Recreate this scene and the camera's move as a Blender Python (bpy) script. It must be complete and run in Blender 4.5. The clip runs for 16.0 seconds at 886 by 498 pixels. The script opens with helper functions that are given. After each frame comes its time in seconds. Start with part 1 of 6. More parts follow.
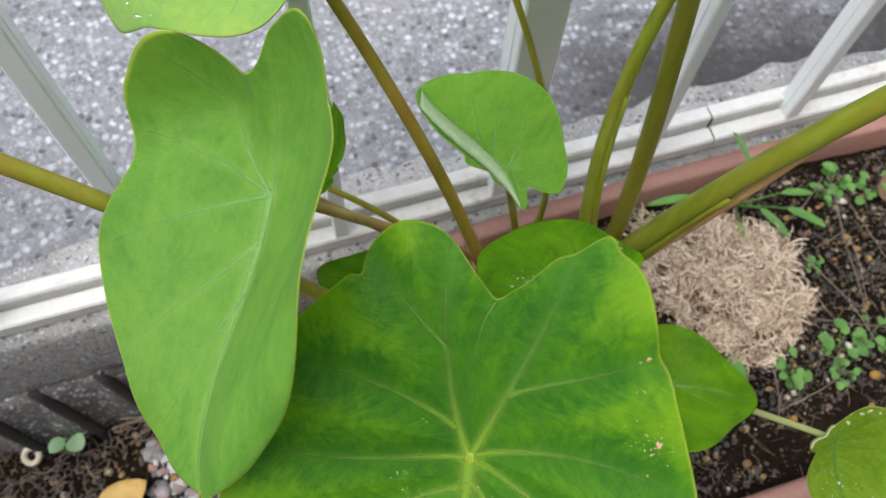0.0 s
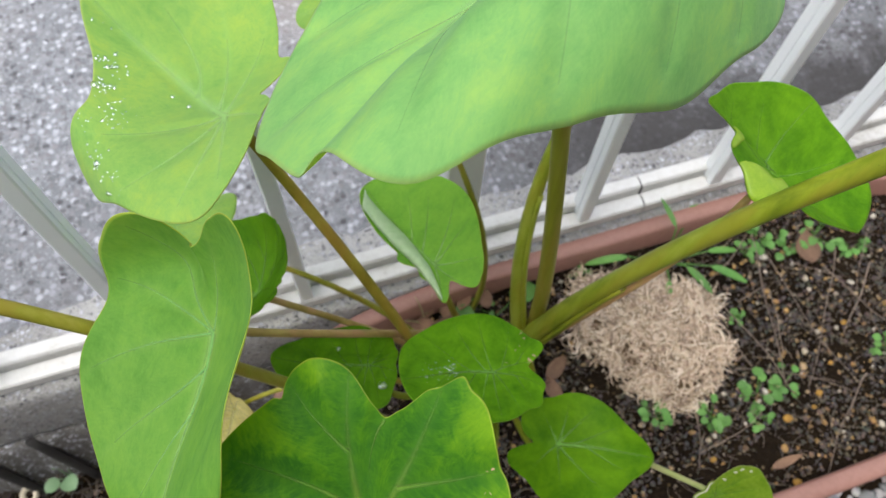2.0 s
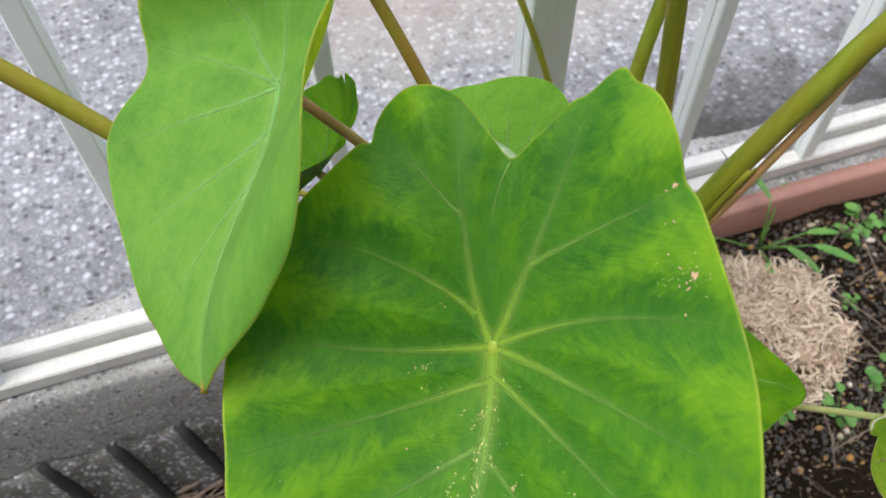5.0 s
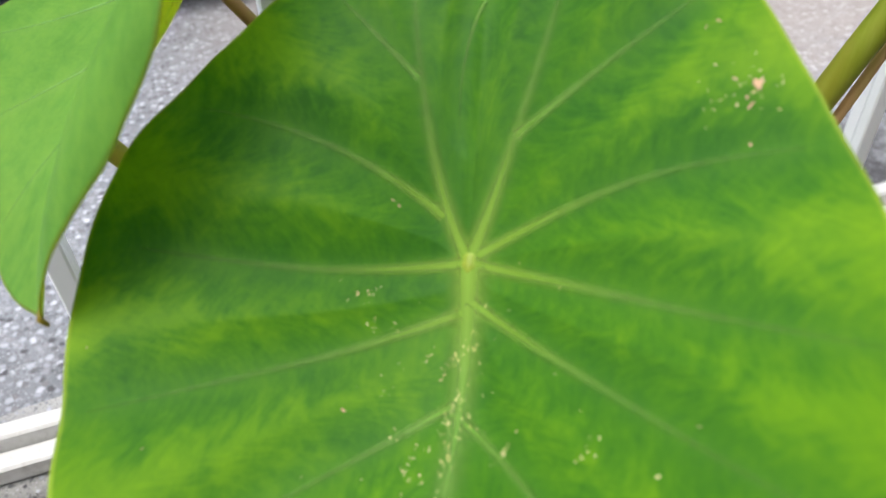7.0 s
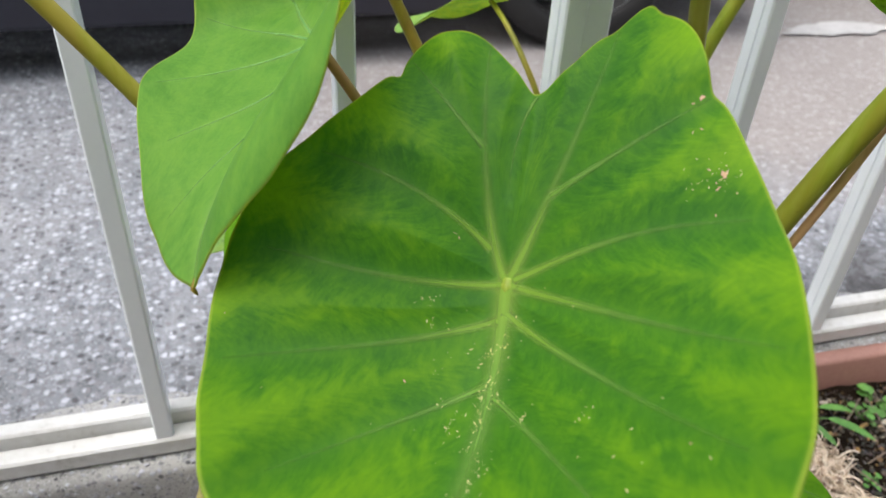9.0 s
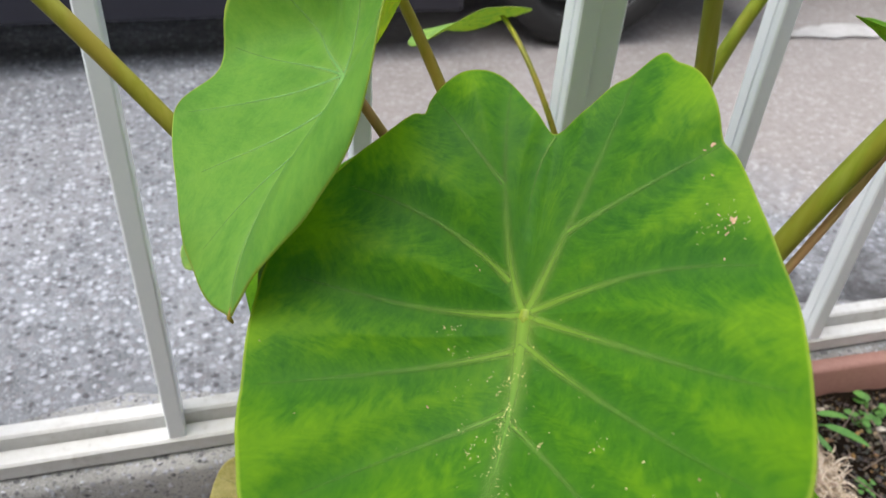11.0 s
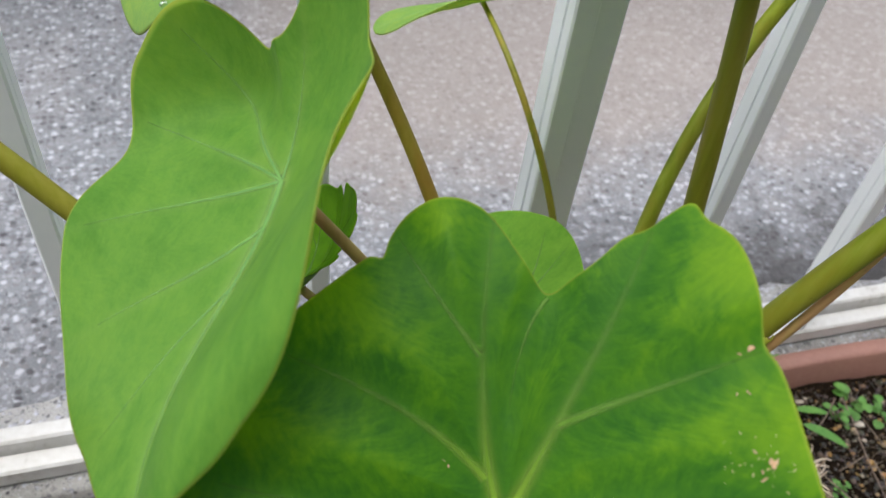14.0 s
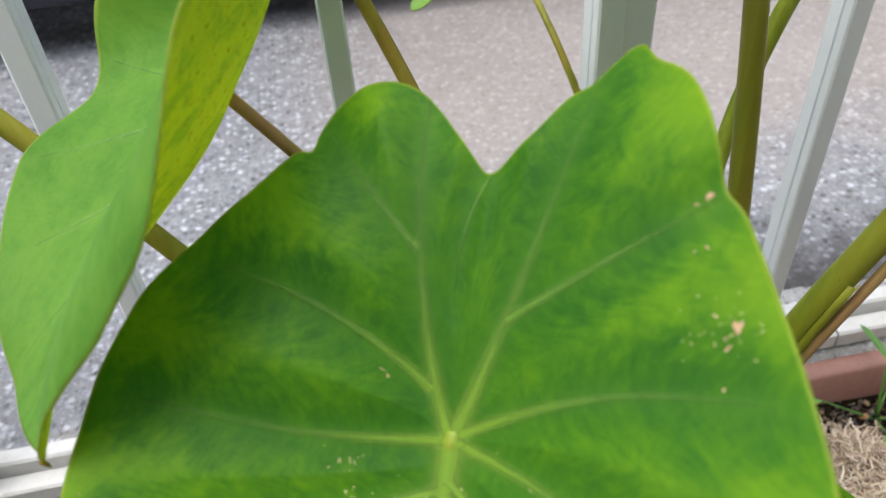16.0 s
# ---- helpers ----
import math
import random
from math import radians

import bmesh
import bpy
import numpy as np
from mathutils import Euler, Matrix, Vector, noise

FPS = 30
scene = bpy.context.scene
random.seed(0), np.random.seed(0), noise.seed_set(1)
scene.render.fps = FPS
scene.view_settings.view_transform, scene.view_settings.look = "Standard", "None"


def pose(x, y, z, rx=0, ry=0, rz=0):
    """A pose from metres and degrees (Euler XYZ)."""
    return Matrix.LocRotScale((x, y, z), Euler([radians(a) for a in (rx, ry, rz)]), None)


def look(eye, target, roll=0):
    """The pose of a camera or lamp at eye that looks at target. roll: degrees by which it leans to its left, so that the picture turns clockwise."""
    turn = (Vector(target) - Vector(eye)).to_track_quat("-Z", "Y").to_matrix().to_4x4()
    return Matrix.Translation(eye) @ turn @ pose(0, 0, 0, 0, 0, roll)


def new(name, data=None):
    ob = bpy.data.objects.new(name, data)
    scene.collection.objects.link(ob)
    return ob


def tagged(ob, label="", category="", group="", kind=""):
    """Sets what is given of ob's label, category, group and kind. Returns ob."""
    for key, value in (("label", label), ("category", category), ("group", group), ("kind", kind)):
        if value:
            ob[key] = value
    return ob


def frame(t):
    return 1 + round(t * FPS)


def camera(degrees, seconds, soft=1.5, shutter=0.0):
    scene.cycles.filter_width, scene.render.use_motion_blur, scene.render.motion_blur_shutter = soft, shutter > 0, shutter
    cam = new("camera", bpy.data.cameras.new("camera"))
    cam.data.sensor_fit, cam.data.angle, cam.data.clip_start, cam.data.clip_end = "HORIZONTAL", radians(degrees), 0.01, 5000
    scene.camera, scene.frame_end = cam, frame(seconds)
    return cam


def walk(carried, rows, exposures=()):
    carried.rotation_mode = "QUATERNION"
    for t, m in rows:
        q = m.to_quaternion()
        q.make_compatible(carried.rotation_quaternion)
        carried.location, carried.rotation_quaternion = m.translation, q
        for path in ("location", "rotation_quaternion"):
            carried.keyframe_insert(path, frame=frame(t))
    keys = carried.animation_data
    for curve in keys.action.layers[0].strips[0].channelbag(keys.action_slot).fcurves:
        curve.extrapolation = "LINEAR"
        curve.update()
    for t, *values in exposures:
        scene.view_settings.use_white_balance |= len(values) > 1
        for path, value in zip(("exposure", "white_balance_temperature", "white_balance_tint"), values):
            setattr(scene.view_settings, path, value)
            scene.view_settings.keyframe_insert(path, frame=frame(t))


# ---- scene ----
# ---- camera ----
cam = camera(59.1, 16.0, 1.25)
METRES, EYE, TILT, LEAN, TURN = 1.0, 1.05, -65.4, -1.9, -17.5
ROWS = [
    (0.0, 0.0, 0.0, 0.0, -0.0, -0.0, -0.0),
    (0.5, 0.0258, -0.0277, 0.0473, -0.06, -0.75, -0.09),
    (1.0, 0.0432, -0.051, 0.0727, -0.11, -1.03, -0.08),
    (1.5, 0.0545, -0.0723, 0.078, -0.17, -0.7, 0.08),
    (2.0, 0.054, -0.1, 0.0675, -0.15, 0.44, 0.55),
    (2.5, 0.0268, -0.0808, 0.0077, -0.27, 1.38, 1.14),
    (3.0, 0.0125, -0.0704, -0.023, 0.27, 2.65, 1.94),
    (3.5, 0.0057, -0.0576, -0.0644, 0.93, 5.73, 3.36),
    (6.0, 0.0005, 0.1089, -0.1642, 2.8, 17.55, 1.7),
    (6.5, 0.022, 0.1493, -0.1829, 2.93, 22.4, 2.55),
    (7.0, 0.0095, 0.1435, -0.1827, 2.66, 23.72, 3.14),
    (7.5, 0.0014, 0.1296, -0.2068, 1.59, 26.79, 0.45),
    (8.0, 0.0093, 0.1067, -0.2225, 1.04, 28.21, -0.95),
    (8.5, 0.0001, 0.0886, -0.2354, 0.35, 29.2, -2.19),
    (11.0, -0.016, 0.056, -0.2279, -0.33, 28.59, -3.22),
    (11.5, -0.0454, 0.0698, -0.1946, -1.02, 27.07, -3.98),
    (12.0, -0.0474, 0.0889, -0.1497, -2.9, 25.59, -3.46),
    (12.5, -0.0412, 0.108, -0.1119, -4.77, 23.7, -3.12),
    (13.0, -0.0364, 0.1036, -0.1021, -5.21, 22.53, -2.86),
    (13.5, -0.0232, 0.0803, -0.0976, -3.87, 21.89, -2.88),
    (14.0, -0.02, 0.0758, -0.1041, -2.59, 21.07, -3.19),
    (14.5, 0.0022, 0.0792, -0.1127, 0.04, 20.16, -3.81),
    (15.0, 0.0221, 0.0889, -0.1157, 2.97, 21.31, -4.41),
    (15.5, 0.0418, 0.1002, -0.1259, 5.04, 23.44, -4.45),
    (16.0, 0.0433, 0.125, -0.1351, 7.61, 23.61, -3.84),
]
walk(cam, [(t, pose(0, 0, EYE, TILT, LEAN, TURN) @ pose(METRES * x, METRES * y, METRES * z, 90 + pitch, roll, yaw)) for t, x, y, z, yaw, pitch, roll in ROWS],
     exposures=[(0.0, 0.99), (3.7, 0.99), (6.3, 1.20), (7.0, 1.18), (8.5, 1.04), (11.0, 0.98), (12.0, 0.86), (13.0, 0.80), (14.5, 0.80), (16.0, 1.0)])

cam.data.dof.use_dof, cam.data.dof.focus_distance, cam.data.dof.aperture_fstop = True, 0.39, 13.5

# ---- light: a bright overcast sky with a broad, weak sun ----
world = bpy.data.worlds.new("sky")
scene.world = world
world.use_nodes = True
wn, wl = world.node_tree.nodes, world.node_tree.links
sky = wn.new("ShaderNodeTexSky")
sky.sky_type, sky.sun_disc = "NISHITA", False
sky.sun_elevation, sky.sun_rotation = radians(71), radians(250)
sky.air_density, sky.dust_density, sky.ozone_density = 1.0, 4.0, 0.6
soften = wn.new("ShaderNodeHueSaturation")
soften.inputs["Saturation"].default_value = 0.50
wl.new(sky.outputs[0], soften.inputs["Color"])
wl.new(soften.outputs[0], wn["Background"].inputs["Color"])
wn["Background"].inputs["Strength"].default_value = 0.15
sun_data = bpy.data.lights.new("sun", "SUN")
sun_data.energy, sun_data.angle, sun_data.color = 0.85, radians(75), (1.0, 0.98, 0.95)
sun = new("sun", sun_data)
sun.matrix_world = look((-1.1, -0.2, 3.5), (0, 0.2, 0))


# ---- materials ----
def material(name):
    m = bpy.data.materials.new(name)
    m.use_nodes = True
    return m, m.node_tree.nodes, m.node_tree.links, m.node_tree.nodes["Principled BSDF"]


def tex_noise(n, l, vec, scale, detail=4.0, rough=0.55, distort=0.0):
    t = n.new("ShaderNodeTexNoise")
    t.inputs["Scale"].default_value, t.inputs["Detail"].default_value = scale, detail
    t.inputs["Roughness"].default_value, t.inputs["Distortion"].default_value = rough, distort
    if vec is not None:
        l.new(vec, t.inputs["Vector"])
    return t


def ramp(n, l, fac, stops):
    r = n.new("ShaderNodeValToRGB")
    e = r.color_ramp.elements
    while len(e) < len(stops):
        e.new(0.5)
    for el, (p, col) in zip(e, stops):
        el.position, el.color = p, (*col, 1) if len(col) == 3 else col
    l.new(fac, r.inputs["Fac"])
    return r.outputs["Color"]


def mix(n, l, a, b, fac, kind="MIX"):
    x = n.new("ShaderNodeMix")
    x.data_type, x.blend_type = "RGBA", kind
    for v, i in ((fac, 0), (a, 6), (b, 7)):
        if isinstance(v, (int, float)):
            x.inputs[i].default_value = v
        elif isinstance(v, tuple):
            x.inputs[i].default_value = (*v, 1)
        else:
            l.new(v, x.inputs[i])
    return x.outputs[2]


def bump(n, l, bsdf, height, strength, dist=0.002, over=None):
    b = n.new("ShaderNodeBump")
    b.inputs["Strength"].default_value, b.inputs["Distance"].default_value = strength, dist
    l.new(height, b.inputs["Height"])
    if over is not None:
        l.new(over, b.inputs["Normal"])
    l.new(b.outputs[0], bsdf.inputs["Normal"])
    return b.outputs[0]


def coords(n, kind="Object"):
    return n.new("ShaderNodeTexCoord").outputs[kind]


def surface(name, stops, scale, rough=0.7, fine=60.0, strength=0.3, dist=0.002, metallic=0.0, vary=0.0, spec=0.5):
    """A material mottled at two scales, with fine relief."""
    m, n, l, b = material(name)
    c = coords(n)
    a = tex_noise(n, l, c, scale, 5, 0.6)
    f = tex_noise(n, l, c, fine, 4, 0.6)
    both = mix(n, l, a.outputs["Fac"], f.outputs["Fac"], 0.4)
    col = ramp(n, l, both, stops)
    if vary:
        info = n.new("ShaderNodeObjectInfo")
        hsv = n.new("ShaderNodeHueSaturation")
        mm = n.new("ShaderNodeMapRange")
        mm.inputs["To Min"].default_value, mm.inputs["To Max"].default_value = 1 - vary, 1 + vary
        l.new(info.outputs["Random"], mm.inputs["Value"])
        l.new(mm.outputs[0], hsv.inputs["Value"])
        l.new(col, hsv.inputs["Color"])
        col = hsv.outputs[0]
    l.new(col, b.inputs["Base Color"])
    b.inputs["Roughness"].default_value, b.inputs["Metallic"].default_value = rough, metallic
    b.inputs["Specular IOR Level"].default_value = spec
    bump(n, l, b, f.outputs["Fac"], strength, dist)
    return m


def attr(n, name):
    a = n.new("ShaderNodeAttribute")
    a.attribute_name = name
    return a.outputs["Fac"]


def maprange(n, l, v, a, b, c=0.0, d=1.0, smooth=True):
    r = n.new("ShaderNodeMapRange")
    r.interpolation_type = "SMOOTHSTEP" if smooth else "LINEAR"
    for k, x in zip(("From Min", "From Max", "To Min", "To Max"), (a, b, c, d)):
        r.inputs[k].default_value = x
    l.new(v, r.inputs["Value"])
    return r.outputs[0]


def rungs(n, l, uv, across, along):
    """Fine strokes that leave the veins at right angles and bend outward between them."""
    parts = n.new("ShaderNodeSeparateXYZ")
    l.new(uv, parts.inputs[0])
    v = n.new("ShaderNodeCombineXYZ")
    for i, (src, k) in enumerate(((attr(n, "rung"), across), (parts.outputs[0], along), (parts.outputs[1], along))):
        m = n.new("ShaderNodeMath")
        m.operation = "MULTIPLY"
        l.new(src, m.inputs[0])
        m.inputs[1].default_value = k
        l.new(m.outputs[0], v.inputs[i])
    return tex_noise(n, l, v.outputs[0], 1.0, 4, 0.6, 0.35)


def leaf_material(name, dark, mid, light, vein, edge, rough=0.45, glow=0.35, mottle=0.5, blemish=0.0, wax=0.0, scar=(0.45, 0.35, 0.2), spread=0.57, thru=(1.5, 1.42, 0.52)):
    """Leaf skin: mottled greens with paler vein zones and a thin yellow margin; lets some light through."""
    m, n, l, b = material(name)
    uv = n.new("ShaderNodeUVMap")
    uv.uv_map = "leaf"
    big = tex_noise(n, l, uv.outputs[0], 3.2 / 1.0, 4, 0.6, 0.6)
    small = tex_noise(n, l, uv.outputs[0], 16.0, 5, 0.65, 0.3)
    fine = tex_noise(n, l, uv.outputs[0], 90.0, 3, 0.6)
    t = mix(n, l, big.outputs["Fac"], small.outputs["Fac"], mottle)
    stroke = rungs(n, l, uv.outputs[0], 40.0, 18.0)
    t2 = mix(n, l, mix(n, l, t, fine.outputs["Fac"], 0.12), stroke.outputs["Fac"], 0.16)
    col = ramp(n, l, t2, [(0.38, dark), (0.50, mid), (0.62, light)])
    v = attr(n, "vein")
    halo = maprange(n, l, v, 0.0, 1.0, 0.0, 0.6)
    col = mix(n, l, col, vein, halo)
    e = maprange(n, l, attr(n, "rho"), 0.986, 1.0, 0.0, 0.36)
    col = mix(n, l, col, edge, e)
    if blemish:
        spots = tex_noise(n, l, uv.outputs[0], 26.0, 6, 0.75, 0.5)
        where = tex_noise(n, l, uv.outputs[0], 2.3, 2, 0.5)
        k = n.new("ShaderNodeMath")
        k.operation = "MULTIPLY"
        l.new(maprange(n, l, spots.outputs["Fac"], 0.66, 0.72), k.inputs[0])
        l.new(maprange(n, l, where.outputs["Fac"], spread - 0.05, spread + 0.05), k.inputs[1])
        k2 = n.new("ShaderNodeMath")
        k2.operation = "MULTIPLY"
        l.new(k.outputs[0], k2.inputs[0])
        k2.inputs[1].default_value = blemish
        col = mix(n, l, col, scar, k2.outputs[0])
    l.new(col, b.inputs["Base Color"])
    b.inputs["Roughness"].default_value = rough
    b.inputs["Specular IOR Level"].default_value = 0.13
    b.inputs["Sheen Weight"].default_value = wax
    b.inputs["Sheen Roughness"].default_value = 0.4
    b.inputs["Sheen Tint"].default_value = (0.75, 0.95, 0.9, 1)
    h = mix(n, l, mix(n, l, small.outputs["Fac"], fine.outputs["Fac"], 0.5), stroke.outputs["Fac"], 0.4)
    bump(n, l, b, h, 0.22, 0.0012)
    tr = n.new("ShaderNodeBsdfTranslucent")
    gain = mix(n, l, col, thru, 1.0, "MULTIPLY")
    l.new(gain, tr.inputs["Color"])
    ms = n.new("ShaderNodeMixShader")
    ms.inputs[0].default_value = glow
    l.new(b.outputs[0], ms.inputs[1])
    l.new(tr.outputs[0], ms.inputs[2])
    l.new(ms.outputs[0], n["Material Output"].inputs["Surface"])
    return m




def deep_leaf_material(name):
    """The old leaf: dark green along the veins, yellowing in feathered patches between them and towards the margin."""
    m, n, l, b = material(name)
    uv = n.new("ShaderNodeUVMap")
    uv.uv_map = "leaf"
    big = tex_noise(n, l, uv.outputs[0], 6.5, 5, 0.6, 0.8)
    small = tex_noise(n, l, uv.outputs[0], 15.0, 4, 0.6, 1.0)
    fine = tex_noise(n, l, uv.outputs[0], 95.0, 3, 0.6)
    feather = rungs(n, l, uv.outputs[0], 60.0, 24.0)

    def calc(op, a, b_, c=None):
        k = n.new("ShaderNodeMath")
        k.operation = op
        for i, v in enumerate((a, b_, c)):
            if v is None:
                continue
            if isinstance(v, (int, float)):
                k.inputs[i].default_value = v
            else:
                l.new(v, k.inputs[i])
        return k.outputs[0]

    rho = attr(n, "rho")
    between = maprange(n, l, calc("ADD", attr(n, "inter"), calc("MULTIPLY_ADD", small.outputs["Fac"], 0.5, -0.25)), 0.16, 0.70)
    outward = maprange(n, l, rho, 0.15, 0.95, 0.45, 1.0)
    yellow = calc("MULTIPLY_ADD", calc("MULTIPLY", between, outward), 0.42, 0.17)
    yellow = calc("ADD", yellow, calc("MULTIPLY_ADD", big.outputs["Fac"], 0.80, -0.40))
    yellow = calc("ADD", yellow, calc("MULTIPLY_ADD", small.outputs["Fac"], 0.45, -0.21))
    yellow = calc("ADD", yellow, calc("MULTIPLY_ADD", feather.outputs["Fac"], 0.56, -0.28))
    yellow = calc("ADD", yellow, calc("MULTIPLY_ADD", fine.outputs["Fac"], 0.16, -0.08))
    yellow = calc("ADD", yellow, calc("MULTIPLY_ADD", attr(n, "tipward"), 0.18, -0.08))
    yellow = calc("ADD", yellow, maprange(n, l, rho, 0.80, 1.0, 0.0, 0.14))
    col = ramp(n, l, yellow, [(0.0, (0.031, 0.134, 0.014)), (0.25, (0.064, 0.200, 0.013)), (0.5, (0.110, 0.268, 0.012)), (0.8, (0.154, 0.324, 0.012)), (1.0, (0.190, 0.362, 0.012))])
    col = mix(n, l, col, (0.048, 0.170, 0.020), maprange(n, l, attr(n, "inter"), 0.0, 0.26, 0.28, 0.0))
    col = mix(n, l, col, (0.085, 0.225, 0.035), maprange(n, l, attr(n, "vein"), 0.05, 0.9, 0.0, 0.6))
    col = mix(n, l, col, (0.30, 0.42, 0.04), maprange(n, l, rho, 0.0, 0.055, 0.9, 0.0))
    col = mix(n, l, col, (0.40, 0.46, 0.06), maprange(n, l, rho, 0.987, 1.0, 0.0, 0.48))
    l.new(col, b.inputs["Base Color"])
    b.inputs["Roughness"].default_value = 0.46
    b.inputs["Specular IOR Level"].default_value = 0.10
    h = mix(n, l, mix(n, l, small.outputs["Fac"], feather.outputs["Fac"], 0.6), fine.outputs["Fac"], 0.3)
    bump(n, l, b, h, 0.3, 0.0012)
    tr = n.new("ShaderNodeBsdfTranslucent")
    warm = mix(n, l, col, (1.5, 1.42, 0.5), 1.0, "MULTIPLY")
    l.new(warm, tr.inputs["Color"])
    ms = n.new("ShaderNodeMixShader")
    ms.inputs[0].default_value = 0.28
    l.new(b.outputs[0], ms.inputs[1])
    l.new(tr.outputs[0], ms.inputs[2])
    l.new(ms.outputs[0], n["Material Output"].inputs["Surface"])
    return m


def underside_material(name, col, thru, glow):
    """The paler lower skin of a leaf: matt, and lets the light of the upper side through."""
    m, n, l, b = material(name)
    uv = n.new("ShaderNodeUVMap")
    uv.uv_map = "leaf"
    small = tex_noise(n, l, uv.outputs[0], 20.0, 5, 0.65)
    specks = tex_noise(n, l, uv.outputs[0], 46.0, 4, 0.65, 0.4)
    net = tex_noise(n, l, uv.outputs[0], 11.0, 5, 0.7, 0.8)
    base = ramp(n, l, small.outputs["Fac"], [(0.35, tuple(0.80 * x for x in col)), (0.65, tuple(1.12 * x for x in col))])
    base = mix(n, l, base, (0.62 * col[0], 0.80 * col[1], 1.3 * col[2]), maprange(n, l, net.outputs["Fac"], 0.46, 0.62, 0.0, 0.75))
    rust = maprange(n, l, specks.outputs["Fac"], 0.58, 0.68, 0, 0.75)
    l.new(mix(n, l, base, (0.30, 0.17, 0.03), rust), b.inputs["Base Color"])
    b.inputs["Roughness"].default_value, b.inputs["Specular IOR Level"].default_value = 0.6, 0.15
    tr = n.new("ShaderNodeBsdfTranslucent")
    shade = mix(n, l, thru, (0.60 * thru[0], 0.78 * thru[1], thru[2]), maprange(n, l, net.outputs["Fac"], 0.46, 0.62, 0.0, 0.75))
    l.new(mix(n, l, shade, (0.42, 0.26, 0.06), rust), tr.inputs["Color"])
    ms = n.new("ShaderNodeMixShader")
    ms.inputs[0].default_value = glow
    l.new(b.outputs[0], ms.inputs[1])
    l.new(tr.outputs[0], ms.inputs[2])
    l.new(ms.outputs[0], n["Material Output"].inputs["Surface"])
    return m


# one lower skin twice: backlit yellow, and the ragged leaf's shade as darker colour
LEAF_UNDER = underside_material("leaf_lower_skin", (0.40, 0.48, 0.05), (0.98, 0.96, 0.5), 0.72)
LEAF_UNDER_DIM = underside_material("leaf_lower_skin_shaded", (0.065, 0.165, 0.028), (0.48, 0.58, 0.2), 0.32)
LEAF_DEEP = deep_leaf_material("leaf_deep")
LEAF_MID = leaf_material("leaf_mid", (0.093, 0.258, 0.037), (0.130, 0.322, 0.050), (0.167, 0.370, 0.058), (0.27, 0.45, 0.15), (0.42, 0.44, 0.10), 0.55, 0.38, 0.35, 0.1, 0.06, thru=(3.4, 1.9, 0.30))
LEAF_PALE = leaf_material("leaf_pale", (0.18, 0.37, 0.085), (0.24, 0.43, 0.095), (0.32, 0.48, 0.090), (0.32, 0.56, 0.19), (0.42, 0.42, 0.10), 0.55, 0.30, 0.4, 0.05, 0.12)
LEAF_LIGHT = leaf_material("leaf_light", (0.17, 0.40, 0.12), (0.23, 0.48, 0.145), (0.31, 0.54, 0.14), (0.30, 0.58, 0.25), (0.45, 0.50, 0.16), 0.6, 0.35, 0.35, 0.03, 0.2)
LEAF_SMALL = leaf_material("leaf_small", (0.060, 0.190, 0.003), (0.105, 0.280, 0.005), (0.150, 0.350, 0.008), (0.145, 0.34, 0.022), (0.26, 0.40, 0.06), 0.55, 0.30, 0.18, 0.06, 0.0)
LEAF_LOW = leaf_material("leaf_low", (0.062, 0.185, 0.002), (0.100, 0.250, 0.003), (0.140, 0.315, 0.004), (0.135, 0.30, 0.030), (0.24, 0.36, 0.05), 0.55, 0.28, 0.18, 0.06, 0.0)
LEAF_CENTRE = leaf_material("leaf_centre", (0.17, 0.41, 0.050), (0.22, 0.49, 0.060), (0.27, 0.55, 0.070), (0.26, 0.52, 0.10), (0.42, 0.52, 0.08), 0.55, 0.32, 0.35, 0.0, 0.1)
LEAF_YELLOW = leaf_material("leaf_yellow", (0.36, 0.33, 0.10), (0.50, 0.46, 0.18), (0.62, 0.56, 0.28), (0.42, 0.45, 0.18), (0.50, 0.36, 0.14), 0.6, 0.3, 0.5, 0.3)
LEAF_VARIEGATED = leaf_material("leaf_variegated", (0.11, 0.22, 0.012), (0.16, 0.28, 0.018), (0.23, 0.34, 0.035), (0.11, 0.26, 0.04), (0.45, 0.48, 0.22), 0.5, 0.28, 0.5, 0.6, 0.0, (0.62, 0.60, 0.46), 0.55)


def stem_material(name, low, high, tip):
    m, n, l, b = material(name)
    c = coords(n)
    streak = n.new("ShaderNodeMapping")
    streak.inputs["Scale"].default_value = (90, 90, 6)
    l.new(c, streak.inputs["Vector"])
    s = tex_noise(n, l, streak.outputs[0], 1.0, 4, 0.6)
    a = tex_noise(n, l, c, 9.0, 3, 0.5)
    specks = tex_noise(n, l, c, 130.0, 3, 0.7)
    col = ramp(n, l, mix(n, l, a.outputs["Fac"], s.outputs["Fac"], 0.5), [(0.38, low), (0.5, high), (0.62, tip)])
    flush = tex_noise(n, l, streak.outputs[0], 0.45, 3, 0.5)
    col = mix(n, l, col, (1.15 * high[0], 0.90 * high[1], 1.3 * high[2]), maprange(n, l, flush.outputs["Fac"], 0.46, 0.62, 0.0, 0.7))
    col = mix(n, l, col, (0.05, 0.035, 0.015), maprange(n, l, specks.outputs["Fac"], 0.70, 0.76, 0, 0.7))
    l.new(col, b.inputs["Base Color"])
    b.inputs["Roughness"].default_value = 0.42
    b.inputs["Specular IOR Level"].default_value = 0.28
    bump(n, l, b, s.outputs["Fac"], 0.25, 0.0008)
    return m


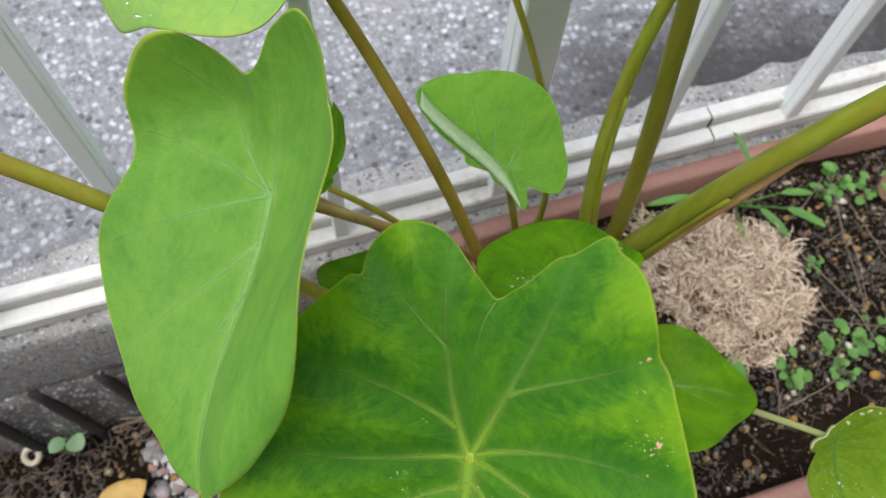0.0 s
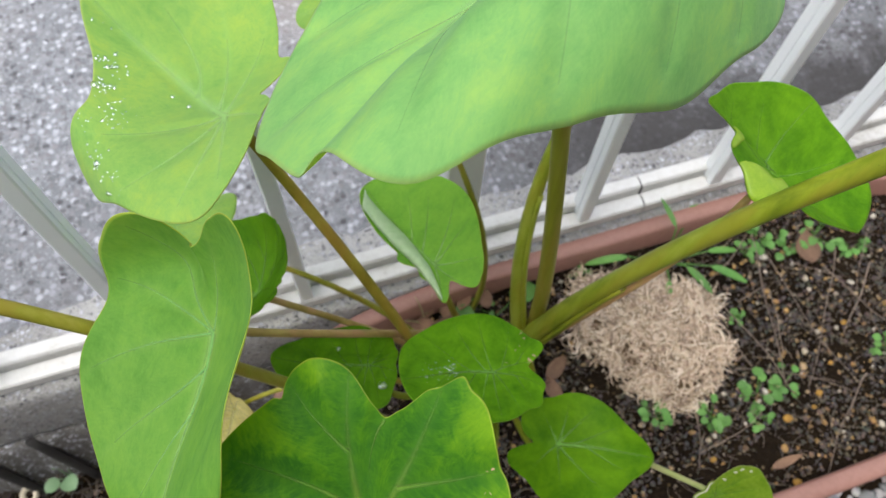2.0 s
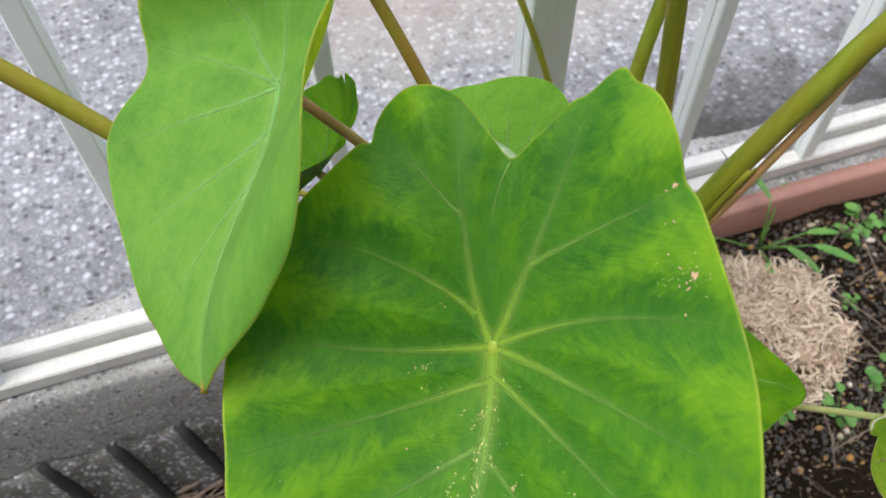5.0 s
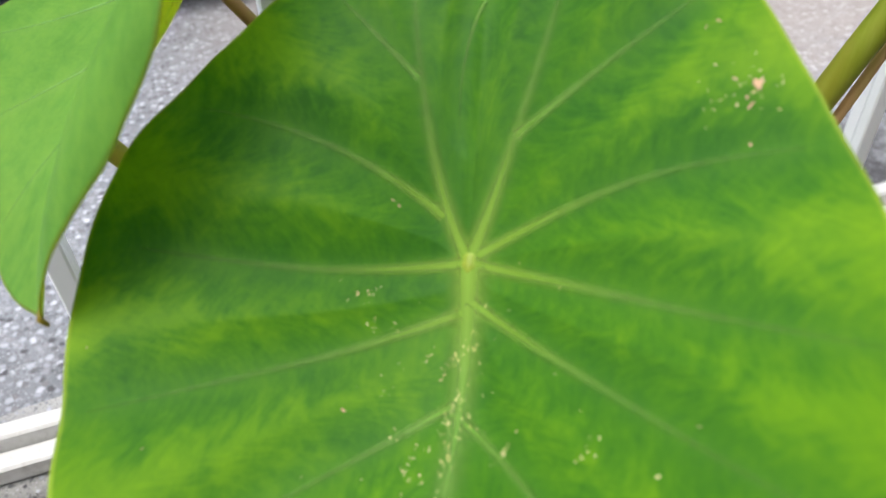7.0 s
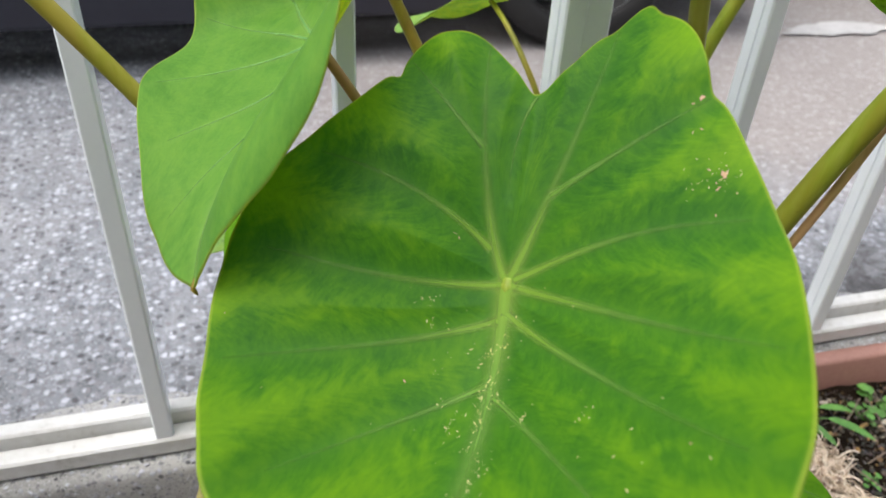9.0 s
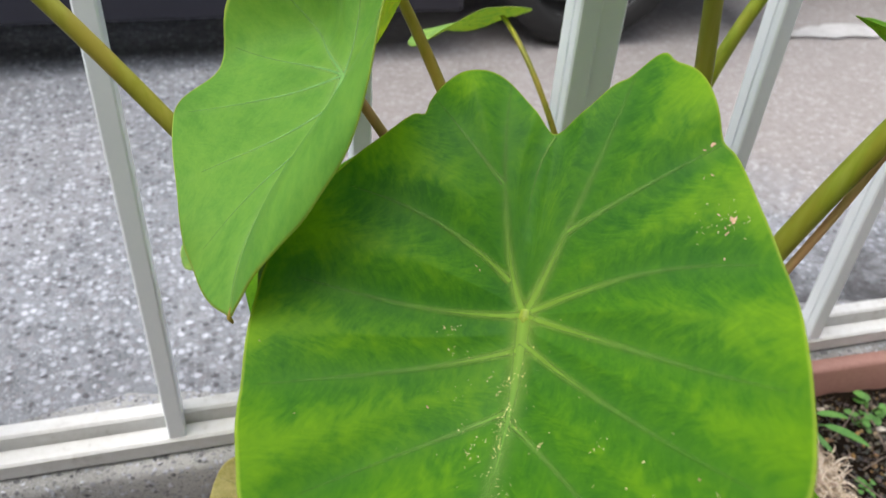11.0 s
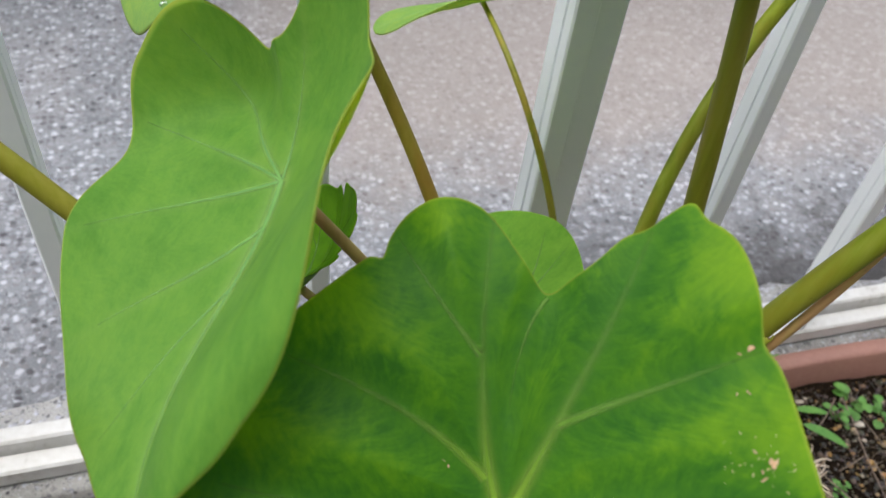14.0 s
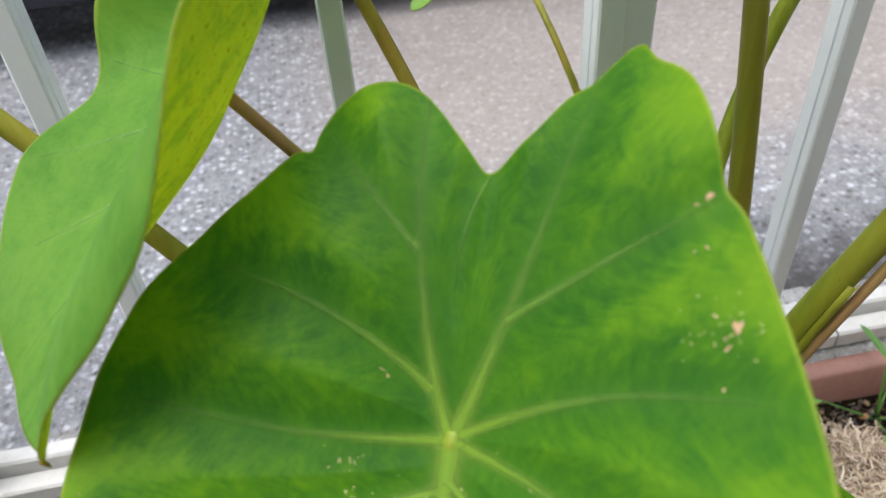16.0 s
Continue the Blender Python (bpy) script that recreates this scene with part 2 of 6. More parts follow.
STEM_OLIVE = stem_material("stem_olive", (0.175, 0.235, 0.016), (0.285, 0.350, 0.026), (0.38, 0.43, 0.06))
STEM_BROWN = stem_material("stem_brown", (0.26, 0.193, 0.027), (0.355, 0.275, 0.039), (0.42, 0.34, 0.06))
STEM_YELLOW = stem_material("stem_yellow", (0.20, 0.20, 0.02), (0.28, 0.28, 0.03), (0.36, 0.34, 0.06))
STEM_PINK = stem_material("stem_pink", (0.38, 0.265, 0.085), (0.50, 0.36, 0.125), (0.56, 0.43, 0.17))


def vein_material(name, col, col2, soft=0.0, root=None):
    """A plain mottled skin; soft: how far its sides melt into what it lies on, by the mesh's own "cover"; root: the colour at the stalk's joint."""
    m, n, l, b = material(name)
    a = tex_noise(n, l, coords(n), 160.0, 4, 0.7)
    skin = ramp(n, l, a.outputs["Fac"], [(0.4, col), (0.66, col2)])
    if root:
        skin = mix(n, l, skin, root, maprange(n, l, attr(n, "out"), 0.0, 0.30, 1.0, 0.0))
    l.new(skin, b.inputs["Base Color"])
    b.inputs["Roughness"].default_value = 0.5
    if soft:
        b.inputs["Specular IOR Level"].default_value = 0.15
        l.new(maprange(n, l, attr(n, "cover"), 0.0, soft), b.inputs["Alpha"])
    return m


VEIN_DEEP = vein_material("vein_deep", (0.105, 0.235, 0.034), (0.130, 0.264, 0.046), 1.15, (0.165, 0.295, 0.028))
VEIN_LIGHT = vein_material("vein_light", (0.140, 0.315, 0.075), (0.168, 0.350, 0.095), 1.2)
VEIN_SMALL = vein_material("vein_small", (0.138, 0.315, 0.045), (0.165, 0.350, 0.065), 1.15)
VEIN_YELLOW = vein_material("vein_yellow", (0.40, 0.38, 0.14), (0.50, 0.46, 0.20), 0.8)
UNDERSIDE = vein_material("leaf_underside", (0.42, 0.58, 0.32), (0.52, 0.66, 0.42))
VEIN_CENTRE = vein_material("vein_centre", (0.29, 0.53, 0.13), (0.34, 0.57, 0.18), 1.1)
SCAR = vein_material("dry_scar", (0.50, 0.33, 0.19), (0.66, 0.47, 0.31), 0.55)
SPECK = vein_material("cream_speck", (0.60, 0.50, 0.22), (0.80, 0.70, 0.40), 0.55)
VEIN_PALE = vein_material("vein_pale", (0.28, 0.50, 0.15), (0.33, 0.55, 0.19), 1.6)
ALUMINIUM = surface("painted_aluminium", [(0.3, (0.83, 0.88, 0.91)), (0.7, (0.88, 0.92, 0.94))], 6.0, 0.30, 220.0, 0.08, 0.0006)
RAIL_PAINT = surface("weathered_rail_paint", [(0.30, (0.38, 0.37, 0.34)), (0.42, (0.58, 0.58, 0.56)), (0.7, (0.70, 0.71, 0.705))], 14.0, 0.4, 120.0, 0.12, 0.0008)
TERRACOTTA = surface("pink_plastic_planter", [(0.3, (0.26, 0.130, 0.102)), (0.7, (0.37, 0.200, 0.162))], 5.0, 0.55, 160.0, 0.12, 0.0008)
# shade deep between the moss strands, put into the mound's dark colour
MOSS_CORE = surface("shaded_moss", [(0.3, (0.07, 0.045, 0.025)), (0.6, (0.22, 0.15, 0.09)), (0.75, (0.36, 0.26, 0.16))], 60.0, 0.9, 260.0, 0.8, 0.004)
DRY_STEM = surface("dry_stem", [(0.3, (0.15, 0.11, 0.085)), (0.7, (0.28, 0.22, 0.175))], 40.0, 0.8, 300.0, 0.2, vary=0.3)
DEAD_LEAF = surface("dead_leaf", [(0.3, (0.13, 0.07, 0.045)), (0.7, (0.25, 0.15, 0.09))], 30.0, 0.8, 200.0, 0.4, vary=0.3)
WEED_GREEN = surface("weed_green", [(0.3, (0.055, 0.175, 0.028)), (0.7, (0.125, 0.285, 0.050))], 40.0, 0.55, 300.0, 0.2, vary=0.2)
SEEDLING = surface("seedling_green", [(0.3, (0.12, 0.23, 0.11)), (0.7, (0.20, 0.32, 0.18))], 40.0, 0.55, 300.0, 0.2)
# black for the painted shade of the edging's grooves and for the rail joint
GROOVE_JOINT_BLACK = surface("groove_shade_and_joint", [(0.3, (0.012, 0.012, 0.013)), (0.7, (0.035, 0.033, 0.032))], 40.0, 0.8, 200.0, 0.4, 0.002)
WASHER = surface("pale_ring", [(0.3, (0.42, 0.38, 0.28)), (0.7, (0.58, 0.54, 0.42))], 60.0, 0.7, 200.0, 0.2)
CAR_PAINT = surface("dark_car_paint", [(0.3, (0.012, 0.012, 0.020)), (0.7, (0.018, 0.018, 0.030))], 3.0, 0.2, 300.0, 0.02)
RUBBER = surface("tyre_rubber", [(0.3, (0.012, 0.012, 0.012)), (0.7, (0.028, 0.028, 0.028))], 12.0, 0.75, 160.0, 0.2)
RIM_METAL = surface("wheel_metal", [(0.3, (0.45, 0.46, 0.48)), (0.7, (0.60, 0.61, 0.63))], 8.0, 0.35, 200.0, 0.05, metallic=0.8)
PLASTIC_BLACK = surface("black_plastic", [(0.3, (0.012, 0.012, 0.012)), (0.7, (0.022, 0.022, 0.022))], 8.0, 0.5, 200.0, 0.1)
ROAD_PAINT = surface("worn_white_paint", [(0.3, (0.38, 0.38, 0.38)), (0.7, (0.62, 0.62, 0.62))], 20.0, 0.7, 200.0, 0.3)


def concrete_material(name, base, patch, stones, stone_size, gutter=None):
    """Exposed-aggregate concrete: cement with stones of several greys, stained in places."""
    m, n, l, b = material(name)
    c = coords(n)
    vor = n.new("ShaderNodeTexVoronoi")
    vor.inputs["Scale"].default_value = 1.0 / stone_size
    warp = tex_noise(n, l, c, 55.0, 3, 0.6)
    bent = n.new("ShaderNodeVectorMath")
    bent.operation, bent.inputs[1].default_value, = "MULTIPLY_ADD", (0.011, 0.011, 0.011)
    l.new(warp.outputs["Color"], bent.inputs[0])
    l.new(c, bent.inputs[2])
    l.new(bent.outputs[0], vor.inputs["Vector"])
    vor2 = n.new("ShaderNodeTexVoronoi")
    vor2.inputs["Scale"].default_value = 2.7 / stone_size
    l.new(bent.outputs[0], vor2.inputs["Vector"])
    grain = tex_noise(n, l, c, 260.0, 4, 0.7)
    blotch = tex_noise(n, l, c, 2.2, 5, 0.6, 0.4)
    mid = tex_noise(n, l, c, 16.0, 5, 0.65)
    col = ramp(n, l, mix(n, l, grain.outputs["Fac"], mid.outputs["Fac"], 0.5), [(0.32, tuple(0.55 * x for x in base)), (0.5, base), (0.7, tuple(min(1, 1.35 * x) for x in base))])
    col = mix(n, l, col, patch, maprange(n, l, blotch.outputs["Fac"], 0.48, 0.66, 0.0, 0.75))
    sep = n.new("ShaderNodeSeparateColor")
    l.new(vor.outputs["Color"], sep.inputs[0])
    sep2 = n.new("ShaderNodeSeparateColor")
    l.new(vor2.outputs["Color"], sep2.inputs[0])
    scol = ramp(n, l, sep.outputs[0], [(0.0, (0.06, 0.06, 0.07)), (0.35, (0.23, 0.23, 0.245)), (0.7, (0.41, 0.43, 0.49)), (1.0, (0.62, 0.64, 0.72))])
    scol2 = ramp(n, l, sep2.outputs[0], [(0.0, (0.05, 0.05, 0.055)), (0.5, (0.25, 0.25, 0.265)), (1.0, (0.52, 0.53, 0.58))])
    pick = maprange(n, l, sep.outputs[1], 1 - stones, 1 - stones + 0.02)
    near = maprange(n, l, vor.outputs["Distance"], 0.30, 0.60, 0.9, 0.0)
    k = n.new("ShaderNodeMath")
    k.operation = "MULTIPLY"
    l.new(pick, k.inputs[0])
    l.new(near, k.inputs[1])
    pick2 = maprange(n, l, sep2.outputs[1], 1 - stones, 1 - stones + 0.02)
    near2 = maprange(n, l, vor2.outputs["Distance"], 0.25, 0.5, 0.9, 0.0)
    k2 = n.new("ShaderNodeMath")
    k2.operation = "MULTIPLY"
    l.new(pick2, k2.inputs[0])
    l.new(near2, k2.inputs[1])
    col = mix(n, l, col, scol2, k2.outputs[0])
    col = mix(n, l, col, scol, k.outputs[0])
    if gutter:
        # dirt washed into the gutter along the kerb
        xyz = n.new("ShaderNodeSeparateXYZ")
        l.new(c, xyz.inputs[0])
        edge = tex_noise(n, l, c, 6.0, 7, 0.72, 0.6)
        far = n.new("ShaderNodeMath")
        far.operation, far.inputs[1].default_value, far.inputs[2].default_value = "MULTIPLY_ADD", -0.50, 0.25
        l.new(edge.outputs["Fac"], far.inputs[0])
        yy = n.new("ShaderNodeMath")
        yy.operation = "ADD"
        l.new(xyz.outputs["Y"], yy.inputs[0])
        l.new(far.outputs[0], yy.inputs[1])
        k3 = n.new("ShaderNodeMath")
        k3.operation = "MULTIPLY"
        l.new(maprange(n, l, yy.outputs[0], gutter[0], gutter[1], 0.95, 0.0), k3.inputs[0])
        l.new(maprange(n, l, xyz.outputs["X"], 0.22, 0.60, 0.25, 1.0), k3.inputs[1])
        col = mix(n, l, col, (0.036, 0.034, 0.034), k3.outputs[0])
        # dry beige silt further out
        k5 = n.new("ShaderNodeMath")
        k5.operation = "MULTIPLY"
        l.new(maprange(n, l, yy.outputs[0], 0.75, 1.15, 0.0, 0.62), k5.inputs[0])
        l.new(maprange(n, l, xyz.outputs["X"], -0.2, 0.25), k5.inputs[1])
        col = mix(n, l, col, (0.375, 0.330, 0.300), k5.outputs[0])
    l.new(col, b.inputs["Base Color"])
    b.inputs["Roughness"].default_value = 0.85
    h = mix(n, l, mix(n, l, k.outputs[0], k2.outputs[0], 0.4), grain.outputs["Fac"], 0.4)
    bump(n, l, b, h, 0.7, 0.004)
    return m


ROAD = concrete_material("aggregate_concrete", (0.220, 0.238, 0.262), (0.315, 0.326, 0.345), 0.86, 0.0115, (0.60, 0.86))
SHEET_ROUGH = concrete_material("rough_fibre_cement", (0.10, 0.097, 0.088), (0.20, 0.195, 0.18), 0.55, 0.006)
KERB = concrete_material("kerb_concrete", (0.30, 0.30, 0.29), (0.50, 0.50, 0.485), 0.6, 0.0055)


def soil_material(name):
    m, n, l, b = material(name)
    c = coords(n)
    a = tex_noise(n, l, c, 14.0, 6, 0.7)
    f = tex_noise(n, l, c, 160.0, 6, 0.75)
    vor = n.new("ShaderNodeTexVoronoi")
    vor.inputs["Scale"].default_value = 170.0
    l.new(c, vor.inputs["Vector"])
    sep = n.new("ShaderNodeSeparateColor")
    l.new(vor.outputs["Color"], sep.inputs[0])
    col = ramp(n, l, mix(n, l, a.outputs["Fac"], f.outputs["Fac"], 0.6), [(0.3, (0.004, 0.003, 0.002)), (0.52, (0.015, 0.010, 0.006)), (0.72, (0.040, 0.027, 0.014))])
    crumbs = ramp(n, l, sep.outputs[0], [(0.0, (0.01, 0.008, 0.006)), (0.5, (0.04, 0.028, 0.017)), (0.8, (0.12, 0.08, 0.035)), (1.0, (0.24, 0.20, 0.14))])
    k = n.new("ShaderNodeMath")
    k.operation = "MULTIPLY"
    l.new(maprange(n, l, sep.outputs[1], 0.55, 0.6), k.inputs[0])
    l.new(maprange(n, l, vor.outputs["Distance"], 0.25, 0.45, 1, 0), k.inputs[1])
    col = mix(n, l, col, crumbs, k.outputs[0])
    l.new(col, b.inputs["Base Color"])
    b.inputs["Roughness"].default_value = 0.95
    b.inputs["Specular IOR Level"].default_value = 0.08
    bump(n, l, b, mix(n, l, f.outputs["Fac"], k.outputs[0], 0.5), 1.0, 0.006)
    return m


SOIL = soil_material("potting_soil")


def pebble_material(name, stops):
    m, n, l, b = material(name)
    g = n.new("ShaderNodeNewGeometry")
    f = tex_noise(n, l, coords(n), 140.0, 5, 0.7)
    col = ramp(n, l, g.outputs["Random Per Island"], stops)
    col = mix(n, l, col, f.outputs["Color"], 0.12)
    l.new(col, b.inputs["Base Color"])
    b.inputs["Roughness"].default_value, b.inputs["Specular IOR Level"].default_value = 0.8, 0.15
    bump(n, l, b, f.outputs["Fac"], 0.3, 0.001)
    return m


GRAVEL = pebble_material("mixed_gravel", [(0.0, (0.06, 0.07, 0.085)), (0.22, (0.20, 0.215, 0.24)), (0.42, (0.33, 0.34, 0.37)), (0.58, (0.30, 0.16, 0.135)), (0.70, (0.15, 0.18, 0.185)), (0.86, (0.45, 0.43, 0.42)), (1.0, (0.62, 0.63, 0.66))])
GRIT = pebble_material("soil_grit", [(0.0, (0.02, 0.014, 0.009)), (0.40, (0.034, 0.022, 0.011)), (0.60, (0.085, 0.043, 0.014)), (0.76, (0.26, 0.14, 0.020)), (0.88, (0.28, 0.18, 0.06)), (0.96, (0.28, 0.22, 0.14)), (1.0, (0.44, 0.40, 0.34))])
CHIPS = pebble_material("soil_chips", [(0.0, (0.12, 0.06, 0.018)), (0.3, (0.30, 0.15, 0.022)), (0.55, (0.42, 0.24, 0.05)), (0.75, (0.38, 0.29, 0.17)), (0.9, (0.50, 0.44, 0.34)), (1.0, (0.62, 0.58, 0.50))])
CLODS = pebble_material("soil_clods", [(0.0, (0.008, 0.006, 0.004)), (0.4, (0.024, 0.016, 0.009)), (0.8, (0.056, 0.037, 0.021)), (1.0, (0.13, 0.08, 0.04))])
FIBRE = pebble_material("soil_fibres", [(0.0, (0.020, 0.013, 0.008)), (0.6, (0.07, 0.045, 0.025)), (0.9, (0.16, 0.11, 0.065)), (1.0, (0.30, 0.23, 0.15))])
SPHAGNUM = pebble_material("dry_sphagnum", [(0.0, (0.16, 0.10, 0.06)), (0.22, (0.41, 0.29, 0.19)), (0.55, (0.64, 0.50, 0.36)), (1.0, (0.81, 0.70, 0.56))])
DARK_STONE = surface("dark_smooth_stone", [(0.3, (0.045, 0.05, 0.062)), (0.7, (0.075, 0.08, 0.10))], 20.0, 0.5, 200.0, 0.1)
BEAD, *_, eb_ = material("silvery_bead")
eb_.inputs["Base Color"].default_value, eb_.inputs["Roughness"].default_value = (0.92, 0.96, 0.95, 1), 0.06
eb_.inputs["Metallic"].default_value, eb_.inputs["IOR"].default_value, eb_.inputs["Transmission Weight"].default_value = 0.3, 1.33, 1.0
CAR_GLASS, *_, cb_ = material("car_glass")
cb_.inputs["Base Color"].default_value, cb_.inputs["Roughness"].default_value = (0.01, 0.012, 0.014, 1), 0.05


# ---- building helpers ----
def thing(name, label, category, at=(0, 0, 0), group="", kind=""):
    ob = new(name)
    ob.location = at
    ob.empty_display_size = 0.05
    return tagged(ob, label, category, group, kind)


def part(name, bm, mat, parent=None, label="", smooth=True):
    me = bpy.data.meshes.new(name)
    bm.to_mesh(me)
    bm.free()
    me.materials.append(mat)
    if smooth:
        for p in me.polygons:
            p.use_smooth = True
    ob = new(name, me)
    if parent is not None:
        ob.parent = parent
        if parent.type == "EMPTY" and parent.parent is None:
            ob.matrix_parent_inverse = Matrix.Translation(parent.location).inverted()
    return tagged(ob, label)


def raw(name, verts, faces, mat, parent=None, label="", smooth=True):
    me = bpy.data.meshes.new(name)
    me.from_pydata(verts, [], faces)
    me.materials.append(mat)
    if smooth:
        me.polygons.foreach_set("use_smooth", [True] * len(me.polygons))
    ob = new(name, me)
    if parent is not None:
        ob.parent = parent
        if parent.type == "EMPTY" and parent.parent is None:
            ob.matrix_parent_inverse = Matrix.Translation(parent.location).inverted()
    return tagged(ob, label)


def add_box(bm, x0, x1, y0, y1, z0, z1, bevel=0.0):
    r = bmesh.ops.create_cube(bm, size=1.0)
    bmesh.ops.scale(bm, vec=(x1 - x0, y1 - y0, z1 - z0), verts=r["verts"])
    bmesh.ops.translate(bm, vec=((x0 + x1) / 2, (y0 + y1) / 2, (z0 + z1) / 2), verts=r["verts"])
    if bevel:
        es = list({e for v in r["verts"] for e in v.link_edges})
        bmesh.ops.bevel(bm, geom=es, offset=bevel, segments=2, affect="EDGES", profile=0.6)


def extrude_profile(bm, profile, x0, x1, steps=1):
    """A closed (y, z) outline drawn out along x, with end caps."""
    rings = []
    for i in range(steps + 1):
        x = x0 + (x1 - x0) * i / steps
        rings.append([bm.verts.new((x, y, z)) for y, z in profile])
    k = len(profile)
    for a, b in zip(rings, rings[1:]):
        for i in range(k):
            bm.faces.new((a[i], a[(i + 1) % k], b[(i + 1) % k], b[i]))
    bm.faces.new(rings[0][::-1])
    bm.faces.new(rings[-1])
    bmesh.ops.recalc_face_normals(bm, faces=bm.faces[:])


def bezier(pts, n):
    a, b, c, d = (np.array(p, float) for p in pts)
    s = np.linspace(0, 1, n)[:, None]
    return (1 - s) ** 3 * a + 3 * s * (1 - s) ** 2 * b + 3 * s * s * (1 - s) * c + s ** 3 * d


def tube(path, radii, sides=12, flat=1.0, lumps=0.0, seed=0):
    """Vertices and faces of a tapering tube along a path."""
    rng = np.random.default_rng(seed)
    path = np.asarray(path, float)
    n = len(path)
    tan = np.gradient(path, axis=0)
    tan /= np.linalg.norm(tan, axis=1)[:, None]
    ref = np.array([0.31, -0.87, 0.38])
    verts, faces = [], []
    for i in range(n):
        s = np.cross(tan[i], ref)
        s /= np.linalg.norm(s)
        w = np.cross(s, tan[i])
        for j in range(sides):
            a = 2 * math.pi * j / sides
            r = radii[i] * (1 + lumps * rng.uniform(-1, 1))
            verts.append(tuple(path[i] + r * (math.cos(a) * s + flat * math.sin(a) * w)))
    for i in range(n - 1):
        for j in range(sides):
            a, b = i * sides + j, i * sides + (j + 1) % sides
            faces.append((a, b, b + sides, a + sides))
    faces.append(tuple(range(sides))[::-1])
    faces.append(tuple(range((n - 1) * sides, n * sides)))
    return verts, faces


# ---- leaves ----
ANGLES = [0, 22, 45, 70, 95, 120, 140, 155, 168, 180, 192, 205, 220, 240, 265, 290, 315, 338]


def outline_radius(phi, rad):
    xa = np.array([ANGLES[-2] - 360, ANGLES[-1] - 360] + ANGLES + [360, 360 + ANGLES[1], 360 + ANGLES[2]], float)
    ya = np.array(rad[-2:] + rad + rad[:3], float)
    m = np.zeros_like(ya)
    m[1:-1] = (ya[2:] - ya[:-2]) / (xa[2:] - xa[:-2])
    p = np.asarray(phi, float) % 360
    i = np.clip(np.searchsorted(xa, p, side="right") - 1, 1, len(xa) - 3)
    h = xa[i + 1] - xa[i]
    s = (p - xa[i]) / h
    return (2 * s**3 - 3 * s**2 + 1) * ya[i] + (s**3 - 2 * s**2 + s) * h * m[i] + (3 * s**2 - 2 * s**3) * ya[i + 1] + (s**3 - s**2) * h * m[i + 1]


class Blade:
    """A leaf blade: an outline about the stalk's joint, folded along the midrib and bent by a low polynomial."""

    def __init__(self, centre, tip, side, length, rad, h):
        self.c, self.L, self.rad, self.h = np.array(centre), length, list(rad), list(h) + [0.0] * (15 - len(h))
        d, s = np.array(tip), np.array(side)
        self.f = (d, s, np.cross(d, s))
        self.up = 1.0 if self.f[2][2] > 0 else -1.0
        self.waves, self.bulge, self.paths = 0.0, 0.0, []
        self.e = 0.04 if len(h) == 15 else 0.0
        self.taut = 0.0
        a = np.arange(-118, 1, 2.0)
        r = outline_radius(a, self.rad)
        o = np.argsort(r * np.cos(np.radians(a)))
        self.margin = ((r * np.cos(np.radians(a)))[o], np.minimum(r * np.sin(np.radians(a)), -0.02)[o])

    def gap(self, u, v):
        """Distance to the nearest vein."""
        u, v = np.asarray(u, float), np.asarray(v, float)
        d = np.full(u.shape, 9.0)
        for path, width in self.paths:
            for p0, p1 in zip(path[:-1:2], path[2::2]):
                e = p1 - p0
                t = np.clip(((u - p0[0]) * e[0] + (v - p0[1]) * e[1]) / (e @ e), 0, 1)
                d = np.minimum(d, np.hypot(u - p0[0] - t * e[0], v - p0[1] - t * e[1]))
        return d

    def at(self, u, v, lift=0.0):
        """The place of (u, v); where the blade is taut, one half is stretched straight from the midrib to its margin."""
        if not self.taut:
            return self.bent(u, v, lift)
        u, v = np.asarray(u, float), np.asarray(v, float)
        far = np.interp(u, *self.margin)
        s = np.clip(v / far, 0, 1)[..., None]
        k = np.clip((u + 0.30) / 0.26, 0, 1)
        f = (self.taut * k * k * (3 - 2 * k) * (v < 0))[..., None]
        chord = self.bent(u, 0 * u, lift) * (1 - s) + self.bent(u, far, lift) * s
        return self.bent(u, v, lift) * (1 - f) + chord * f

    def bent(self, u, v, lift=0.0):
        u, v = np.asarray(u, float), np.asarray(v, float)
        if self.bulge:
            # the blade swells a little between its veins
            k = np.clip(self.gap(u, v) / 0.10, 0, 1)
            lift = lift + self.bulge * (k * k * (3 - 2 * k)) * (0.75 + 0.5 * np.sin(9 * u + 5 * v) * np.sin(7 * v - 4 * u))
        h = self.h
        soft = np.sqrt(v * v + 0.0025)
        z = h[0] * u * u + h[1] * u * v + h[2] * v * v + h[3] * u**3 + h[4] * u * u * v + h[5] * u * v * v + h[6] * v**3 + h[7] * (soft - 0.05) + h[8] * v * soft
        a0, k = np.where(v > 0, h[9] + h[13] * u, h[10] + h[14] * u), np.where(v > 0, h[11], h[12])
        w = np.abs(v)
        x = k * w / 2
        sc = np.sinc(x / np.pi)
        y = np.sign(v) * w * np.cos(a0 + x) * sc
        z = z + (np.sqrt(v * v + self.e * self.e) - self.e) * np.sin(a0 + x) * sc
        if self.waves:
            r = np.hypot(u, v)
            phi = np.arctan2(v, u)
            z = z + self.waves * r**3 * (np.sin(7 * phi + 1.3) + 0.6 * np.sin(13 * phi + 0.4) + 0.4 * np.sin(23 * phi))
        z = z + lift / self.L * self.up
        return self.c + self.L * (np.multiply.outer(u, self.f[0]) + np.multiply.outer(y, self.f[1]) + np.multiply.outer(z, self.f[2]))


